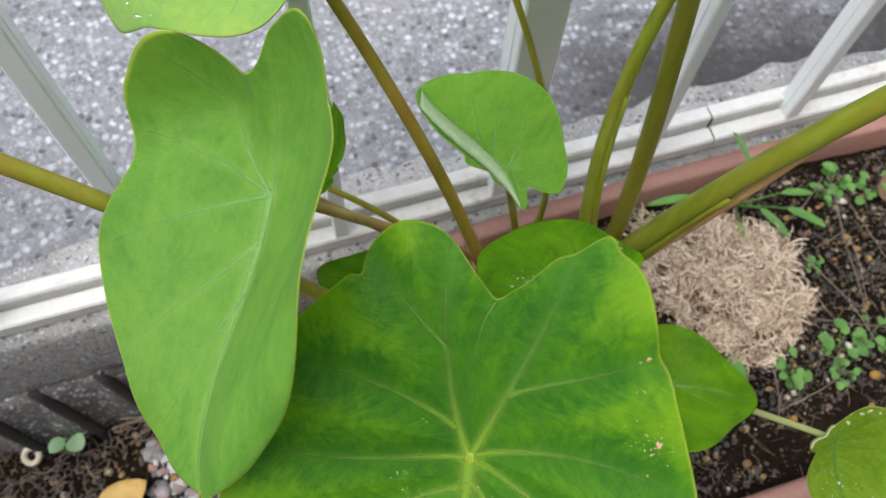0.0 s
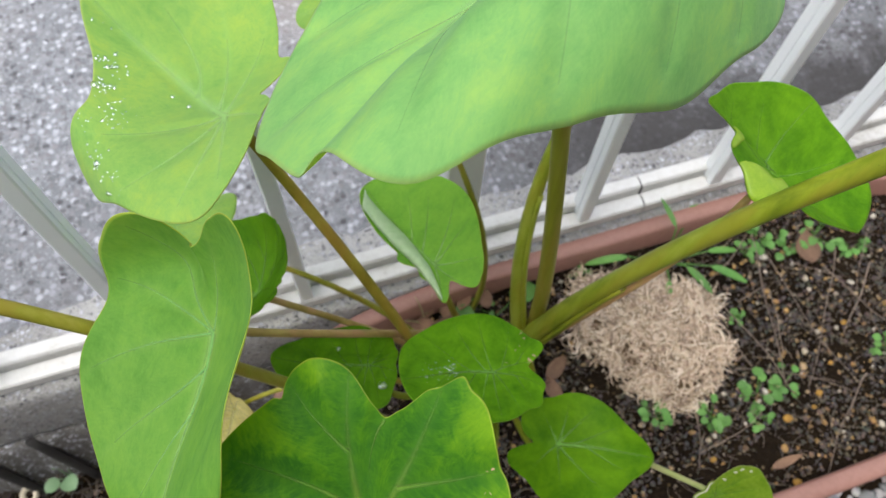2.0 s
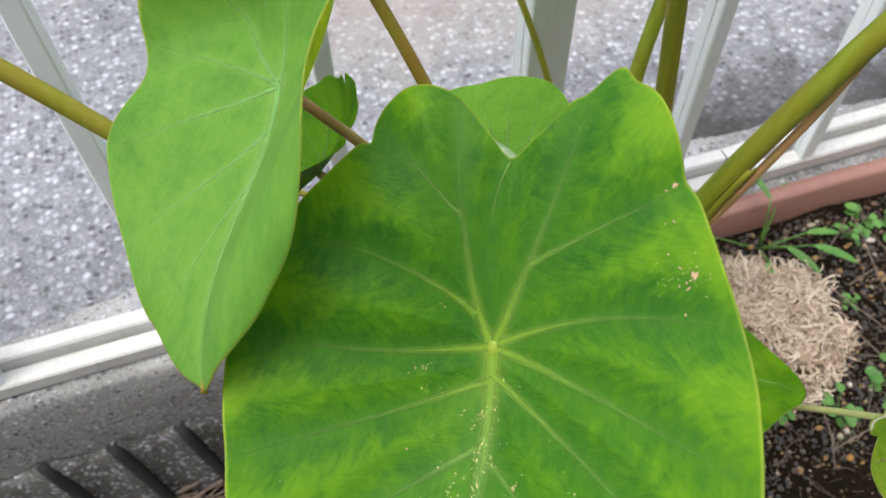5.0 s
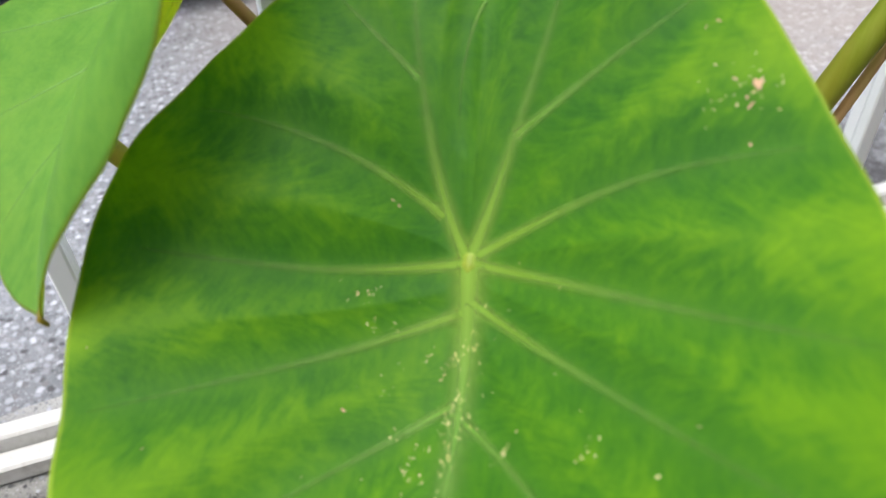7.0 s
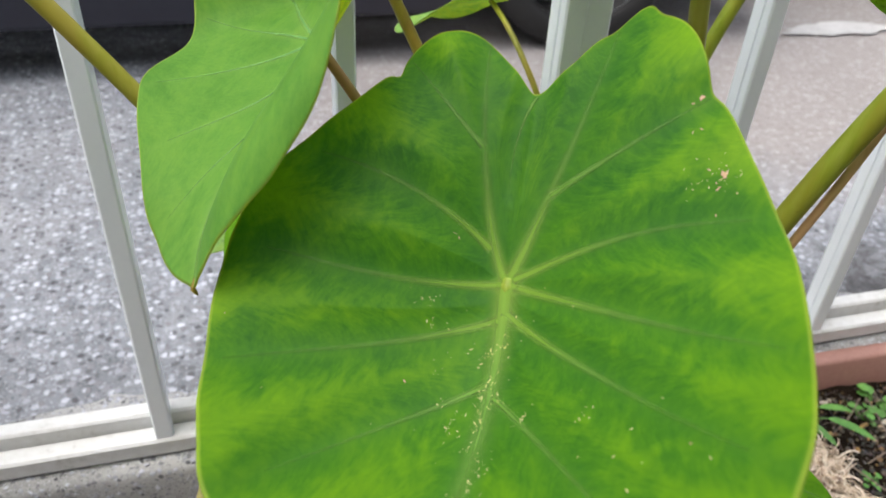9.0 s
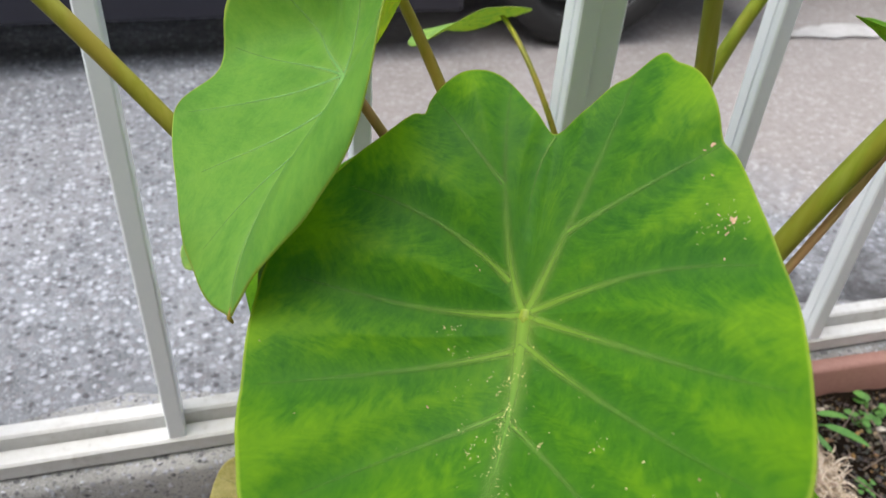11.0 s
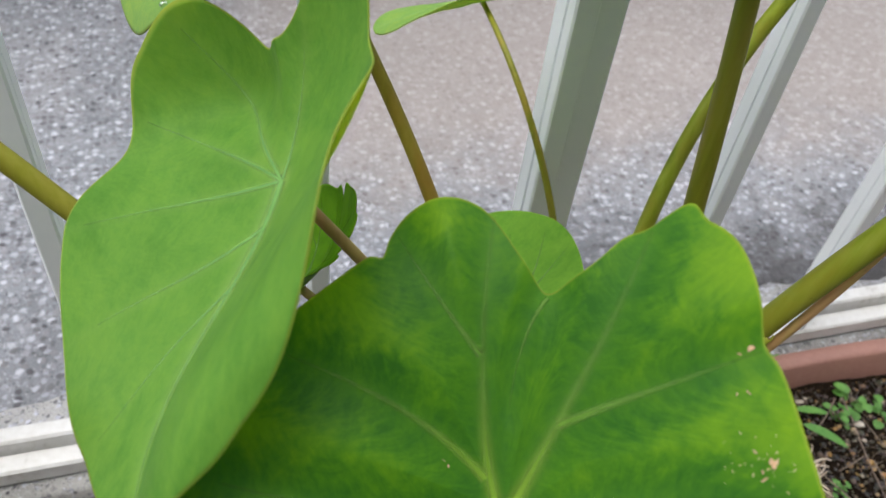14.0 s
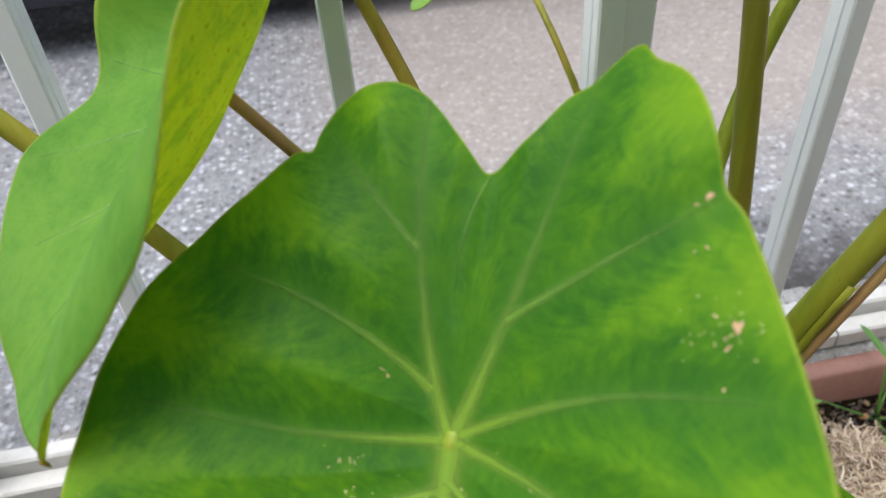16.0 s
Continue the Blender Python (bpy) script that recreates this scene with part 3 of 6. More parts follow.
# the vein pattern: start and end as (fraction of the margin's radius, degrees from the tip), bow, width
VEINS = [
    (0.0, 0, 0.97, 0, 0.0, 1.2), (0.0, -90, 0.93, -87, 0.02, 0.5), (0.0, 85, 0.93, 82, 0.0, 0.5),
    (0.07, 0, 0.93, -63, 0.02, 0.42), (0.05, 0, 0.93, 63, 0.015, 0.42), (0.21, 0, 0.92, -37, 0.03, 0.36), (0.20, 0, 0.92, 42, 0.02, 0.36),
    (0.45, 0, 0.92, -18, 0.03, 0.26), (0.46, 0, 0.92, 20, 0.03, 0.26),
    (0.0, -153, 0.95, -163.5, 0.03, 0.6), (0.0, 175, 0.95, 165.5, -0.035, 0.6), (0.0, 125, 0.88, 111, -0.05, 0.42),
    (0.16, -153, 0.92, -118, -0.03, 0.36), (0.50, -160, 0.92, -146, 0.02, 0.28), (0.42, 168, 0.92, 138, 0.02, 0.32), (0.35, 180, 0.97, 180, 0.0, 0.22),
]


def vein_curve(p, m, q, steps=26):
    """A curve from p by m, halfway, to q."""
    p, m, q = np.array(p), np.array(m), np.array(q)
    s = np.linspace(0, 1, steps)[:, None]
    c = 2 * m - 0.5 * (p + q)
    wob = 0.006 * np.sin(6.0 * s + 40 * q[1]) * np.linalg.norm(q - p) * np.array([-(q - p)[1], (q - p)[0]]) * s * (1 - s) * 4
    return (1 - s) ** 2 * p + 2 * s * (1 - s) * c + s * s * q + wob


def vein_paths(blade, steps=26):
    out = []
    for f0, a0, f1, a1, bow, width in VEINS:
        r0, r1 = f0 * outline_radius(a0, blade.rad), f1 * outline_radius(a1, blade.rad)
        p = np.array([r0 * math.cos(radians(a0)), r0 * math.sin(radians(a0))])
        q = np.array([r1 * math.cos(radians(a1)), r1 * math.sin(radians(a1))])
        if f0 > 0 and a0 != 0 and a0 != 180:
            # a branch starts on the vein that carries it
            every = np.concatenate([w[0] for w in out])
            p = every[np.argmin(np.hypot(*(every - p).T))]
        nrm = np.array([-(q - p)[1], (q - p)[0]]) * (1 if a1 < 0 else -1)
        s = np.linspace(0, 1, steps)[:, None]
        wob = 0.012 * np.sin(5.1 * s + a1) * np.linalg.norm(q - p)
        unit = nrm / max(1e-6, np.linalg.norm(nrm))
        out.append((p + (q - p) * s + nrm * bow * 4 * s * (1 - s) + unit * wob, width))
    return out


def leaf(plant, name, label, centre, tip, side, length, rad, h, mat, vein_mat, rings=44, around=220, waves=0.0, nicks=0.0, vein_width=0.0032, thick=0.0007, cut=None, roll=None, seed=0, bumps=(), bulge=0.0006, fade=0.6, veins=None, taut=0.0, under=None):
    """One leaf: blade and veins, parts of the plant."""
    b = Blade(centre, tip, side, length, rad, h)
    b.waves, b.taut = waves, taut
    b.paths, b.bulge = vein_paths(b) if veins is None else [(vein_curve(v[0:2], v[2:4], v[4:6]), v[6]) for v in veins], bulge
    rng = np.random.default_rng(seed)
    phi = np.linspace(-180, 180, around, endpoint=False)
    edge = outline_radius(phi, b.rad)
    for a_, amp, wide in bumps:
        edge = edge * (1 + amp * np.exp(-(((phi - a_ + 180) % 360 - 180) / wide) ** 2))
    if nicks:
        k = np.cumsum(rng.normal(0, 1, around))
        k -= np.linspace(k[0], k[-1], around)
        k = np.convolve(np.concatenate([k[-6:], k, k[:6]]), np.ones(7) / 7, "same")[6:-6]
        edge = edge * (1 + nicks * k / max(1e-6, np.abs(k).max()))
    frac = np.concatenate([np.linspace(0, 1, rings + 1)[1:] ** 0.9])
    U = np.concatenate([[0.0], np.outer(frac, edge * np.cos(np.radians(phi))).ravel()])
    V = np.concatenate([[0.0], np.outer(frac, edge * np.sin(np.radians(phi))).ravel()])
    rho = np.concatenate([[0.0], np.repeat(frac, around)])
    P = b.at(U, V)
    if roll is not None:
        P = roll(b, U, V, rho, P)
    faces = [(0, 1 + j, 1 + (j + 1) % around) for j in range(around)]
    for i in range(rings - 1):
        o = 1 + i * around
        for j in range(around):
            k = (j + 1) % around
            faces.append((o + j, o + around + j, o + around + k, o + k))
    if b.up < 0:
        faces = [f[::-1] for f in faces]
    if cut is not None:
        keep = cut(U, V, rho)
        faces = [f for f in faces if all(keep[i] for i in f)]
    ob = raw(name, [tuple(p) for p in P], faces, mat, plant, label)
    me = ob.data
    uv = me.uv_layers.new(name="leaf")
    li = np.empty(len(me.loops), np.int32)
    me.loops.foreach_get("vertex_index", li)
    off = rng.uniform(0, 20, 2)
    uv.data.foreach_set("uv", np.stack([U[li] + off[0], V[li] + off[1]], 1).ravel().astype(np.float32))
    near, gap = np.zeros(len(U)), np.full(len(U), 9.0)
    run, total = np.zeros(len(U)), np.zeros(len(U))
    paths = b.paths
    for path, width in paths:
        d, reach, length_so_far = np.full(len(U), 9.0), np.zeros(len(U)), float(np.hypot(*path[0]))
        for q in range(len(path) - 1):
            p0, p1 = path[q], path[q + 1]
            e = p1 - p0
            t = np.clip(((U - p0[0]) * e[0] + (V - p0[1]) * e[1]) / (e @ e), 0, 1 if q < len(path) - 2 else 9)
            off_vein = np.hypot(U - p0[0] - t * e[0], V - p0[1] - t * e[1])
            nearer = off_vein < d
            d[nearer], reach[nearer] = off_vein[nearer], (length_so_far + t * np.linalg.norm(e))[nearer]
            length_so_far += np.linalg.norm(e)
        gap = np.minimum(gap, d)
        weight = (d * d + 4e-4) ** -1.5
        run, total = run + weight * reach, total + weight
        near = np.maximum(near, np.clip(1 - d / (min(0.0075 / length, 0.045) * (0.5 + width)), 0, 1) ** 1.4 * 0.75 * (0.25 + 0.75 * width) * (1 - 0.75 * np.clip(rho - 0.25, 0, 1)))
    near = np.maximum(near, np.clip(1 - np.hypot(U, V) * length / 0.012, 0, 1))
    for key, val in (("vein", near), ("rho", rho), ("inter", np.clip(gap * 6.0, 0, 1)), ("tipward", np.clip(0.40 + 0.80 * U + 0.35 * V, 0, 1)), ("rung", run / total - 7.0 * np.minimum(gap, 0.2) ** 2)):
        at = me.attributes.new(key, "FLOAT", "POINT")
        at.data.foreach_set("value", val.astype(np.float32))
    sol = ob.modifiers.new("thickness", "SOLIDIFY")
    sol.thickness, sol.offset = thick, -1.0
    me.materials.append(under or LEAF_UNDER)
    sol.material_offset = 1
    # veins: low tapered ridges lying on the upper face, their sides melting into it
    rows = (-1.0, -0.66, -0.33, 0.0, 0.33, 0.66, 1.0)
    for path, width in paths if cut is None else ():
        steps = len(path)
        along = np.linspace(0, 1, steps)
        wid = vein_width * width * (1 - 0.72 * along ** 0.9)
        tan = np.gradient(path, axis=0)
        tan /= np.linalg.norm(tan, axis=1)[:, None]
        nrm = np.stack([-tan[:, 1], tan[:, 0]], 1)
        vs, fs, cover, out = [], [], [], []
        for a in rows:
            q = path + nrm * (a * wid / length)[:, None]
            pts = b.at(q[:, 0], q[:, 1], 0.00010 + 0.00030 * (1 - a * a))
            if roll is not None:
                rr = np.hypot(q[:, 0], q[:, 1]) / outline_radius(np.degrees(np.arctan2(q[:, 1], q[:, 0])), b.rad)
                pts = roll(b, q[:, 0], q[:, 1], rr, pts)
            vs += [tuple(p) for p in pts]
            cover.append((1 - abs(a)) * (1 - fade * along))
            out.append(np.hypot(q[:, 0], q[:, 1]))
        for r in range(len(rows) - 1):
            for i in range(steps - 1):
                f = (r * steps + i, r * steps + i + 1, (r + 1) * steps + i + 1, (r + 1) * steps + i)
                fs.append(f if b.up > 0 else f[::-1])
        vein = raw("vein", vs, fs, vein_mat, ob)
        vein.data.attributes.new("cover", "FLOAT", "POINT").data.foreach_set("value", np.concatenate(cover).astype(np.float32))
        vein.data.attributes.new("out", "FLOAT", "POINT").data.foreach_set("value", np.concatenate(out).astype(np.float32))
    return b, ob


def petiole(plant, pts, r0, r1, mat, name="petiole", label="", n=40, extend=0.0, sheath=0.0, seed=0):
    path = bezier(pts, n)
    if extend:
        step = path[-1] - path[-2]
        path = np.concatenate([path, path[-1] + step * np.arange(1, int(extend * n))[:, None]])
    k = np.linspace(0, 1, len(path))
    rad = r0 + (r1 - r0) * k ** 0.7
    if sheath:
        rad = rad * (1 + 0.35 * np.clip(1 - k / sheath, 0, 1))
    v, f = tube(path, rad, 14, 0.94)
    ob = raw(name, v, f, mat, plant, label)
    if sheath:
        # the open edges of the sheath: two thin dark-lipped wings along the stalk's lower part
        m = int(len(path) * sheath)
        tan = np.gradient(path, axis=0)
        tan /= np.linalg.norm(tan, axis=1)[:, None]
        face = np.array([0.05, -0.55, 0.83])
        vs, fs, lip = [], [], []
        for i in range(m):
            s = np.cross(tan[i], face)
            s /= np.linalg.norm(s)
            w = np.cross(s, tan[i])
            w = -w if w @ face < 0 else w
            fade = 1 - (i / (m - 1)) ** 3
            for a, lift in ((0.80, 0.62), (0.52, 1.0 + 0.10 * fade), (0.30 + 0.12 * fade, 1.06 + 0.26 * fade), (0.06, 0.95)):
                vs.append(tuple(path[i] + rad[i] * (a * s + lift * w)))
            lip.append(vs[-2])
        for i in range(m - 1):
            for j in range(3):
                a = i * 4 + j
                fs.append((a, a + 1, a + 5, a + 4))
        sh = raw("sheath", vs, fs, mat, ob)
        so = sh.modifiers.new("thickness", "SOLIDIFY")
        so.thickness = 0.0012
        v, f = tube(lip[2:], [0.0007 + 0.0006 * max(0.0, k_ / len(lip) - 0.8) * 5 for k_ in range(2, len(lip))], 6, 1.0, 0.15, seed)
        raw("sheath_edge", v, f, DEAD_LEAF, ob, "dried brown sheath edge")
    return ob


# ---- ground, road and kerb ----
ROAD_Z, YARD_Z, KERB_Z = 0.07, -0.042, 0.243


def grid_sheet(name, xs, ys, z, mat, label, category, rough=0.0, seed=0):
    verts = [(x, y, z + rough * noise.noise((x * 9 + seed, y * 9, 0.5)) + rough * 0.5 * noise.noise((x * 40, y * 40 + seed, 1.5))) if rough else (x, y, z) for y in ys for x in xs]
    nx = len(xs)
    faces = [(j * nx + i, j * nx + i + 1, (j + 1) * nx + i + 1, (j + 1) * nx + i) for j in range(len(ys) - 1) for i in range(nx - 1)]
    return tagged(raw(name, verts, faces, mat), label, category, kind="structure")


fine_x = [-400, -60, -12, -4] + [-2.5 + 0.1 * i for i in range(56)] + [4, 12, 60, 400]
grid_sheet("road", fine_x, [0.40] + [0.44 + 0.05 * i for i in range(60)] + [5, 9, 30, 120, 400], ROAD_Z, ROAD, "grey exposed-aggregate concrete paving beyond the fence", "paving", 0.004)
grid_sheet("ground", fine_x, [-400, -120, -30, -9, -4] + [-2 + 0.06 * i for i in range(41)], YARD_Z, SOIL, "dark earth of the bed below the planter", "ground", 0.010, 3.0)


rng = random.Random(77)
vs = [(1.75 + 0.20 * math.cos(a) * rng.uniform(0.75, 1.1), 1.74 + 0.055 * math.sin(a) * rng.uniform(0.7, 1.1), ROAD_Z + 0.0075) for a in np.linspace(0, 2 * math.pi, 30, endpoint=False)]
tagged(raw("road_marking", vs, [tuple(range(30))], ROAD_PAINT), "worn patch of white paint on the paving", "road marking", kind="structure")


def kerb():
    """Rough concrete kerb that carries the fence; its back edge is broken."""
    xs = np.linspace(-3.0, 4.0, 350)
    verts, faces = [], []
    for x in xs:
        back = 0.468 + 0.022 * noise.noise((x * 7, 3.0, 0)) + 0.012 * noise.noise((x * 31, 8.0, 0))
        wob = 0.003 * noise.noise((x * 14, 1.0, 0))
        up = 0.003 * noise.noise((x * 17, 5.0, 0))
        sec = [(0.372 + wob, YARD_Z - 0.08), (0.371 + wob, 0.02), (0.369 - wob, 0.10), (0.366 + wob, 0.17), (0.364 + wob, KERB_Z - 0.012 + up), (0.369, KERB_Z + up),
               (0.395, KERB_Z + up), (0.43, KERB_Z - 0.002 - up), (back, KERB_Z - 0.006 + up), (back + 0.008, KERB_Z - 0.02), (back + 0.016 + wob, ROAD_Z - 0.06)]
        k = len(sec)
        verts += [(x, y, z) for y, z in sec]
    for i in range(len(xs) - 1):
        for j in range(k - 1):
            a = i * k + j
            faces.append((a, a + k, a + k + 1, a + 1))
    return tagged(raw("kerb", verts, faces, KERB), "rough grey concrete kerb under the white fence", "kerb", kind="structure")


kerb()

# an unseen wall added behind the camera keeps the sky's light off what faces it
WALL_PAINT = surface("beige_render", [(0.3, (0.30, 0.28, 0.25)), (0.7, (0.40, 0.375, 0.335))], 3.0, 0.85, 90.0, 0.4, 0.003)
bm = bmesh.new()
add_box(bm, -6.0, 7.0, -1.55, -1.35, YARD_Z - 0.1, 3.2)
tagged(part("wall_unseen", bm, WALL_PAINT, smooth=False), "plain beige rendered wall of an assumed house, unseen, added to keep sky light off", "wall", kind="structure")


# ---- fence ----
fence = thing("fence", "white painted aluminium fence of upright bars on a stepped bottom rail", "fence", (0.2, 0.395, KERB_Z))
RAIL = [(0.3785, 0.2475), (0.378, 0.250), (0.378, 0.2645), (0.3805, 0.267), (0.3960, 0.268), (0.3962, 0.2640), (0.3985, 0.2640), (0.3985, 0.282), (0.401, 0.2845), (0.4145, 0.2845), (0.417, 0.282), (0.417, 0.2475)]
for x0, x1 in ((-1.30, 0.4865), (0.4885, 2.1)):
    bm = bmesh.new()
    extrude_profile(bm, RAIL, x0, x1)
    part("bottom_rail", bm, RAIL_PAINT, fence, "weathered white rail with a raised back lip", smooth=False)
bm = bmesh.new()
extrude_profile(bm, [(y + (0.001 if y > 0.4 else 0.0012) * 0 + 0.0012 * (1 if y < 0.39 else -1), z - 0.0012) for y, z in RAIL], 0.486, 0.489)
part("rail_joint", bm, GROOVE_JOINT_BLACK, fence, "dark joint between two rail lengths", smooth=False)


def bar_mesh(bm, x, w, deep):
    """One upright: a flat section, plain in front, with a slot down the middle of each side."""
    y0, z0, z1 = 0.3805, 0.2675, 0.735
    h = w / 2
    side = [(h, y0 + 0.0016), (h, y0 + 0.36 * deep), (h - 0.0022, y0 + 0.36 * deep), (h - 0.0022, y0 + 0.50 * deep), (h - 0.0006, y0 + 0.50 * deep), (h - 0.0006, y0 + deep)]
    face = [(-h + 0.0016, y0), (-h + 0.42 * w, y0), (-h + 0.45 * w, y0 + 0.0012), (h - 0.0016, y0 + 0.0030)] if w > 0.03 else [(-h + 0.0016, y0), (h - 0.0016, y0)]
    if w > 0.03:
        side[0] = (h, y0 + 0.0046)
    prof = [(-a, b) for a, b in reversed(side)] + face + side
    if w > 0.03:
        prof[len(side) - 1] = (-h, y0 + 0.0016)
    lo = [bm.verts.new((x + a, b, z0)) for a, b in prof]
    hi = [bm.verts.new((x + a, b, z1)) for a, b in prof]
    k = len(prof)
    for i in range(k):
        bm.faces.new((lo[i], lo[(i + 1) % k], hi[(i + 1) % k], hi[i]))
    bm.faces.new(lo[::-1])
    bm.faces.new(hi)
    bmesh.ops.recalc_face_normals(bm, faces=bm.faces[:])


for x, w in ((-0.92, 0.0165), (-0.73, 0.0165), (-0.54, 0.0165), (-0.35, 0.0165), (-0.1555, 0.0165), (0.031, 0.0165), (0.2258, 0.042), (0.401, 0.0165), (0.592, 0.0175), (0.781, 0.0175), (0.970, 0.0175), (1.160, 0.0175), (1.350, 0.0175), (1.540, 0.0175)):
    bm = bmesh.new()
    bar_mesh(bm, x, w, 0.031 if w > 0.03 else 0.025)
    part("bar", bm, ALUMINIUM, fence, "wide closing post" if w > 0.03 else "", smooth=False)

# ---- planter ----
PX, PY, PA, PB, RIM_Z, SOIL_Z = 0.455, 0.171, 0.507, 0.198, 0.245, 0.198


def oval(a, b, n=96):
    out = []
    for i in range(n):
        t = 2 * math.pi * i / n
        c, s = math.cos(t), math.sin(t)
        out.append((PX + a * math.copysign(abs(c) ** 0.5, c), PY + b * math.copysign(abs(s) ** 0.5, s)))
    return out


planter = thing("planter", "long pink terracotta-coloured plastic planter filled with dark soil", "planter", (PX, PY, YARD_Z))
levels = [(0.030, YARD_Z - 0.01), (0.024, 0.02), (0.012, 0.15), (0.006, 0.205), (0.0, 0.208), (0.0, RIM_Z - 0.004), (0.003, RIM_Z), (0.019, RIM_Z), (0.0225, RIM_Z - 0.004), (0.0235, 0.17), (0.03, 0.10)]
verts, faces = [], []
for inset, z in levels:
    verts += [(x, y, z) for x, y in oval(PA - inset, PB - inset)]
for i in range(len(levels) - 1):
    for j in range(96):
        k = (j + 1) % 96
        faces.append((i * 96 + j, i * 96 + k, (i + 1) * 96 + k, (i + 1) * 96 + j))
raw("planter_wall", verts, faces, TERRACOTTA, planter)
# soil, a sheet of clods inside the wall
verts, faces = [], []
RS, AS = 46, 220
ring = oval(1.0, 1.0, AS)
for i in range(RS + 1):
    f = (i / RS)
    for j in range(AS):
        x = PX + (ring[j][0] - PX) * (PA - 0.021) * f
        y = PY + (ring[j][1] - PY) * (PB - 0.021) * f
        z = SOIL_Z + 0.009 * noise.noise((x * 13, y * 13, 0)) + 0.006 * noise.noise((x * 45, y * 45, 3)) + 0.003 * noise.noise((x * 120, y * 120, 7))
        verts.append((x, y, z))
for i in range(RS):
    for j in range(AS):
        k = (j + 1) % AS
        faces.append((i * AS + j, (i + 1) * AS + j, (i + 1) * AS + k, i * AS + k))
raw("soil", verts, faces, SOIL, planter, "dark crumbly potting soil with grit")


def scatter_stones(name, mat, label, category, n, box, z, size, seed, inside=None, flat=0.6, parent=None):
    """Many small stones in one mesh."""
    rng = random.Random(seed)
    t = bmesh.new()
    bmesh.ops.create_icosphere(t, subdivisions=1, radius=1.0)
    base = [v.co.copy() for v in t.verts]
    tri = [[v.index for v in f.verts] for f in t.faces]
    t.free()
    vs, fs = [], []
    while n > 0:
        x, y = rng.uniform(box[0], box[1]), rng.uniform(box[2], box[3])
        if inside is not None and not inside(x, y):
            continue
        n -= 1
        s = size[0] + (size[1] - size[0]) * rng.random() ** 2.2
        m = Euler((rng.uniform(-0.5, 0.5), rng.uniform(-0.5, 0.5), rng.uniform(0, 6.3))).to_matrix()
        sx, sy, sz = s * rng.uniform(0.8, 1.3), s * rng.uniform(0.7, 1.0), s * flat * rng.uniform(0.7, 1.1)
        o = len(vs)
        for b in base:
            j = 1 + 0.16 * rng.uniform(-1, 1)
            p = m @ Vector((b.x * sx * j, b.y * sy * j, b.z * sz * j))
            vs.append((x + p.x, y + p.y, z + sz * 0.35 + p.z))
        fs += [tuple(o + i for i in f) for f in tri]
    ob = raw(name, vs, fs, mat, parent, label)
    return tagged(ob, label, "" if parent else category, kind="stuff")


def in_planter(x, y):
    return abs((x - PX) / (PA - 0.03)) ** 4 + abs((y - PY) / (PB - 0.03)) ** 4 < 1


def in_drift(x, y):
    """Grit lies in drifts, not evenly."""
    return in_planter(x, y) and noise.noise((x * 17, y * 17, 4)) + 0.5 * noise.noise((x * 60, y * 60, 8)) > random.uniform(-0.85, 0.35)


scatter_stones("soil_grit", GRIT, "yellow and white grit on the potting soil", "grit", 5600, (0, 0.95, -0.03, 0.36), SOIL_Z + 0.001, (0.0007, 0.0034), 11, in_drift, 0.7)
scatter_stones("soil_chips", CHIPS, "coarser orange and cream chips among the potting soil", "grit", 480, (0, 0.95, -0.03, 0.36), SOIL_Z + 0.0015, (0.0020, 0.0058), 12, in_drift, 0.7)
scatter_stones("soil_clods", CLODS, "dark crumbs of potting soil", "soil", 9000, (0, 0.95, -0.03, 0.36), SOIL_Z + 0.0005, (0.0008, 0.0042), 13, in_planter, 0.7)
rng = random.Random(15)
vs, fs = [], []
while len(vs) < 1500 * 15:
    x, y = rng.uniform(0, 0.95), rng.uniform(-0.03, 0.36)
    if not in_planter(x, y):
        continue
    h, ln, cv = rng.uniform(0, 6.3), rng.uniform(0.006, 0.03), rng.uniform(-1.2, 1.2)
    pts = [(x, y, SOIL_Z + 0.003 + rng.uniform(0, 0.004))]
    for k in range(4):
        pts.append((pts[-1][0] + ln / 4 * math.cos(h + cv * k / 4), pts[-1][1] + ln / 4 * math.sin(h + cv * k / 4), pts[-1][2] + rng.uniform(-0.0012, 0.0012)))
    o = len(vs)
    v, f = tube(pts, [rng.uniform(0.0003, 0.0007)] * 5, 3)
    vs += v
    fs += [tuple(o + i for i in q) for q in f]
tagged(raw("soil_fibres", vs, fs, FIBRE), "fine brown root fibres and bark shreds on the soil", "fibres", kind="stuff")


def left_bed(x, y):
    return not in_planter_outer(x, y) and y < 0.335


def in_planter_outer(x, y):
    return abs((x - PX) / PA) ** 4 + abs((y - PY) / PB) ** 4 < 1


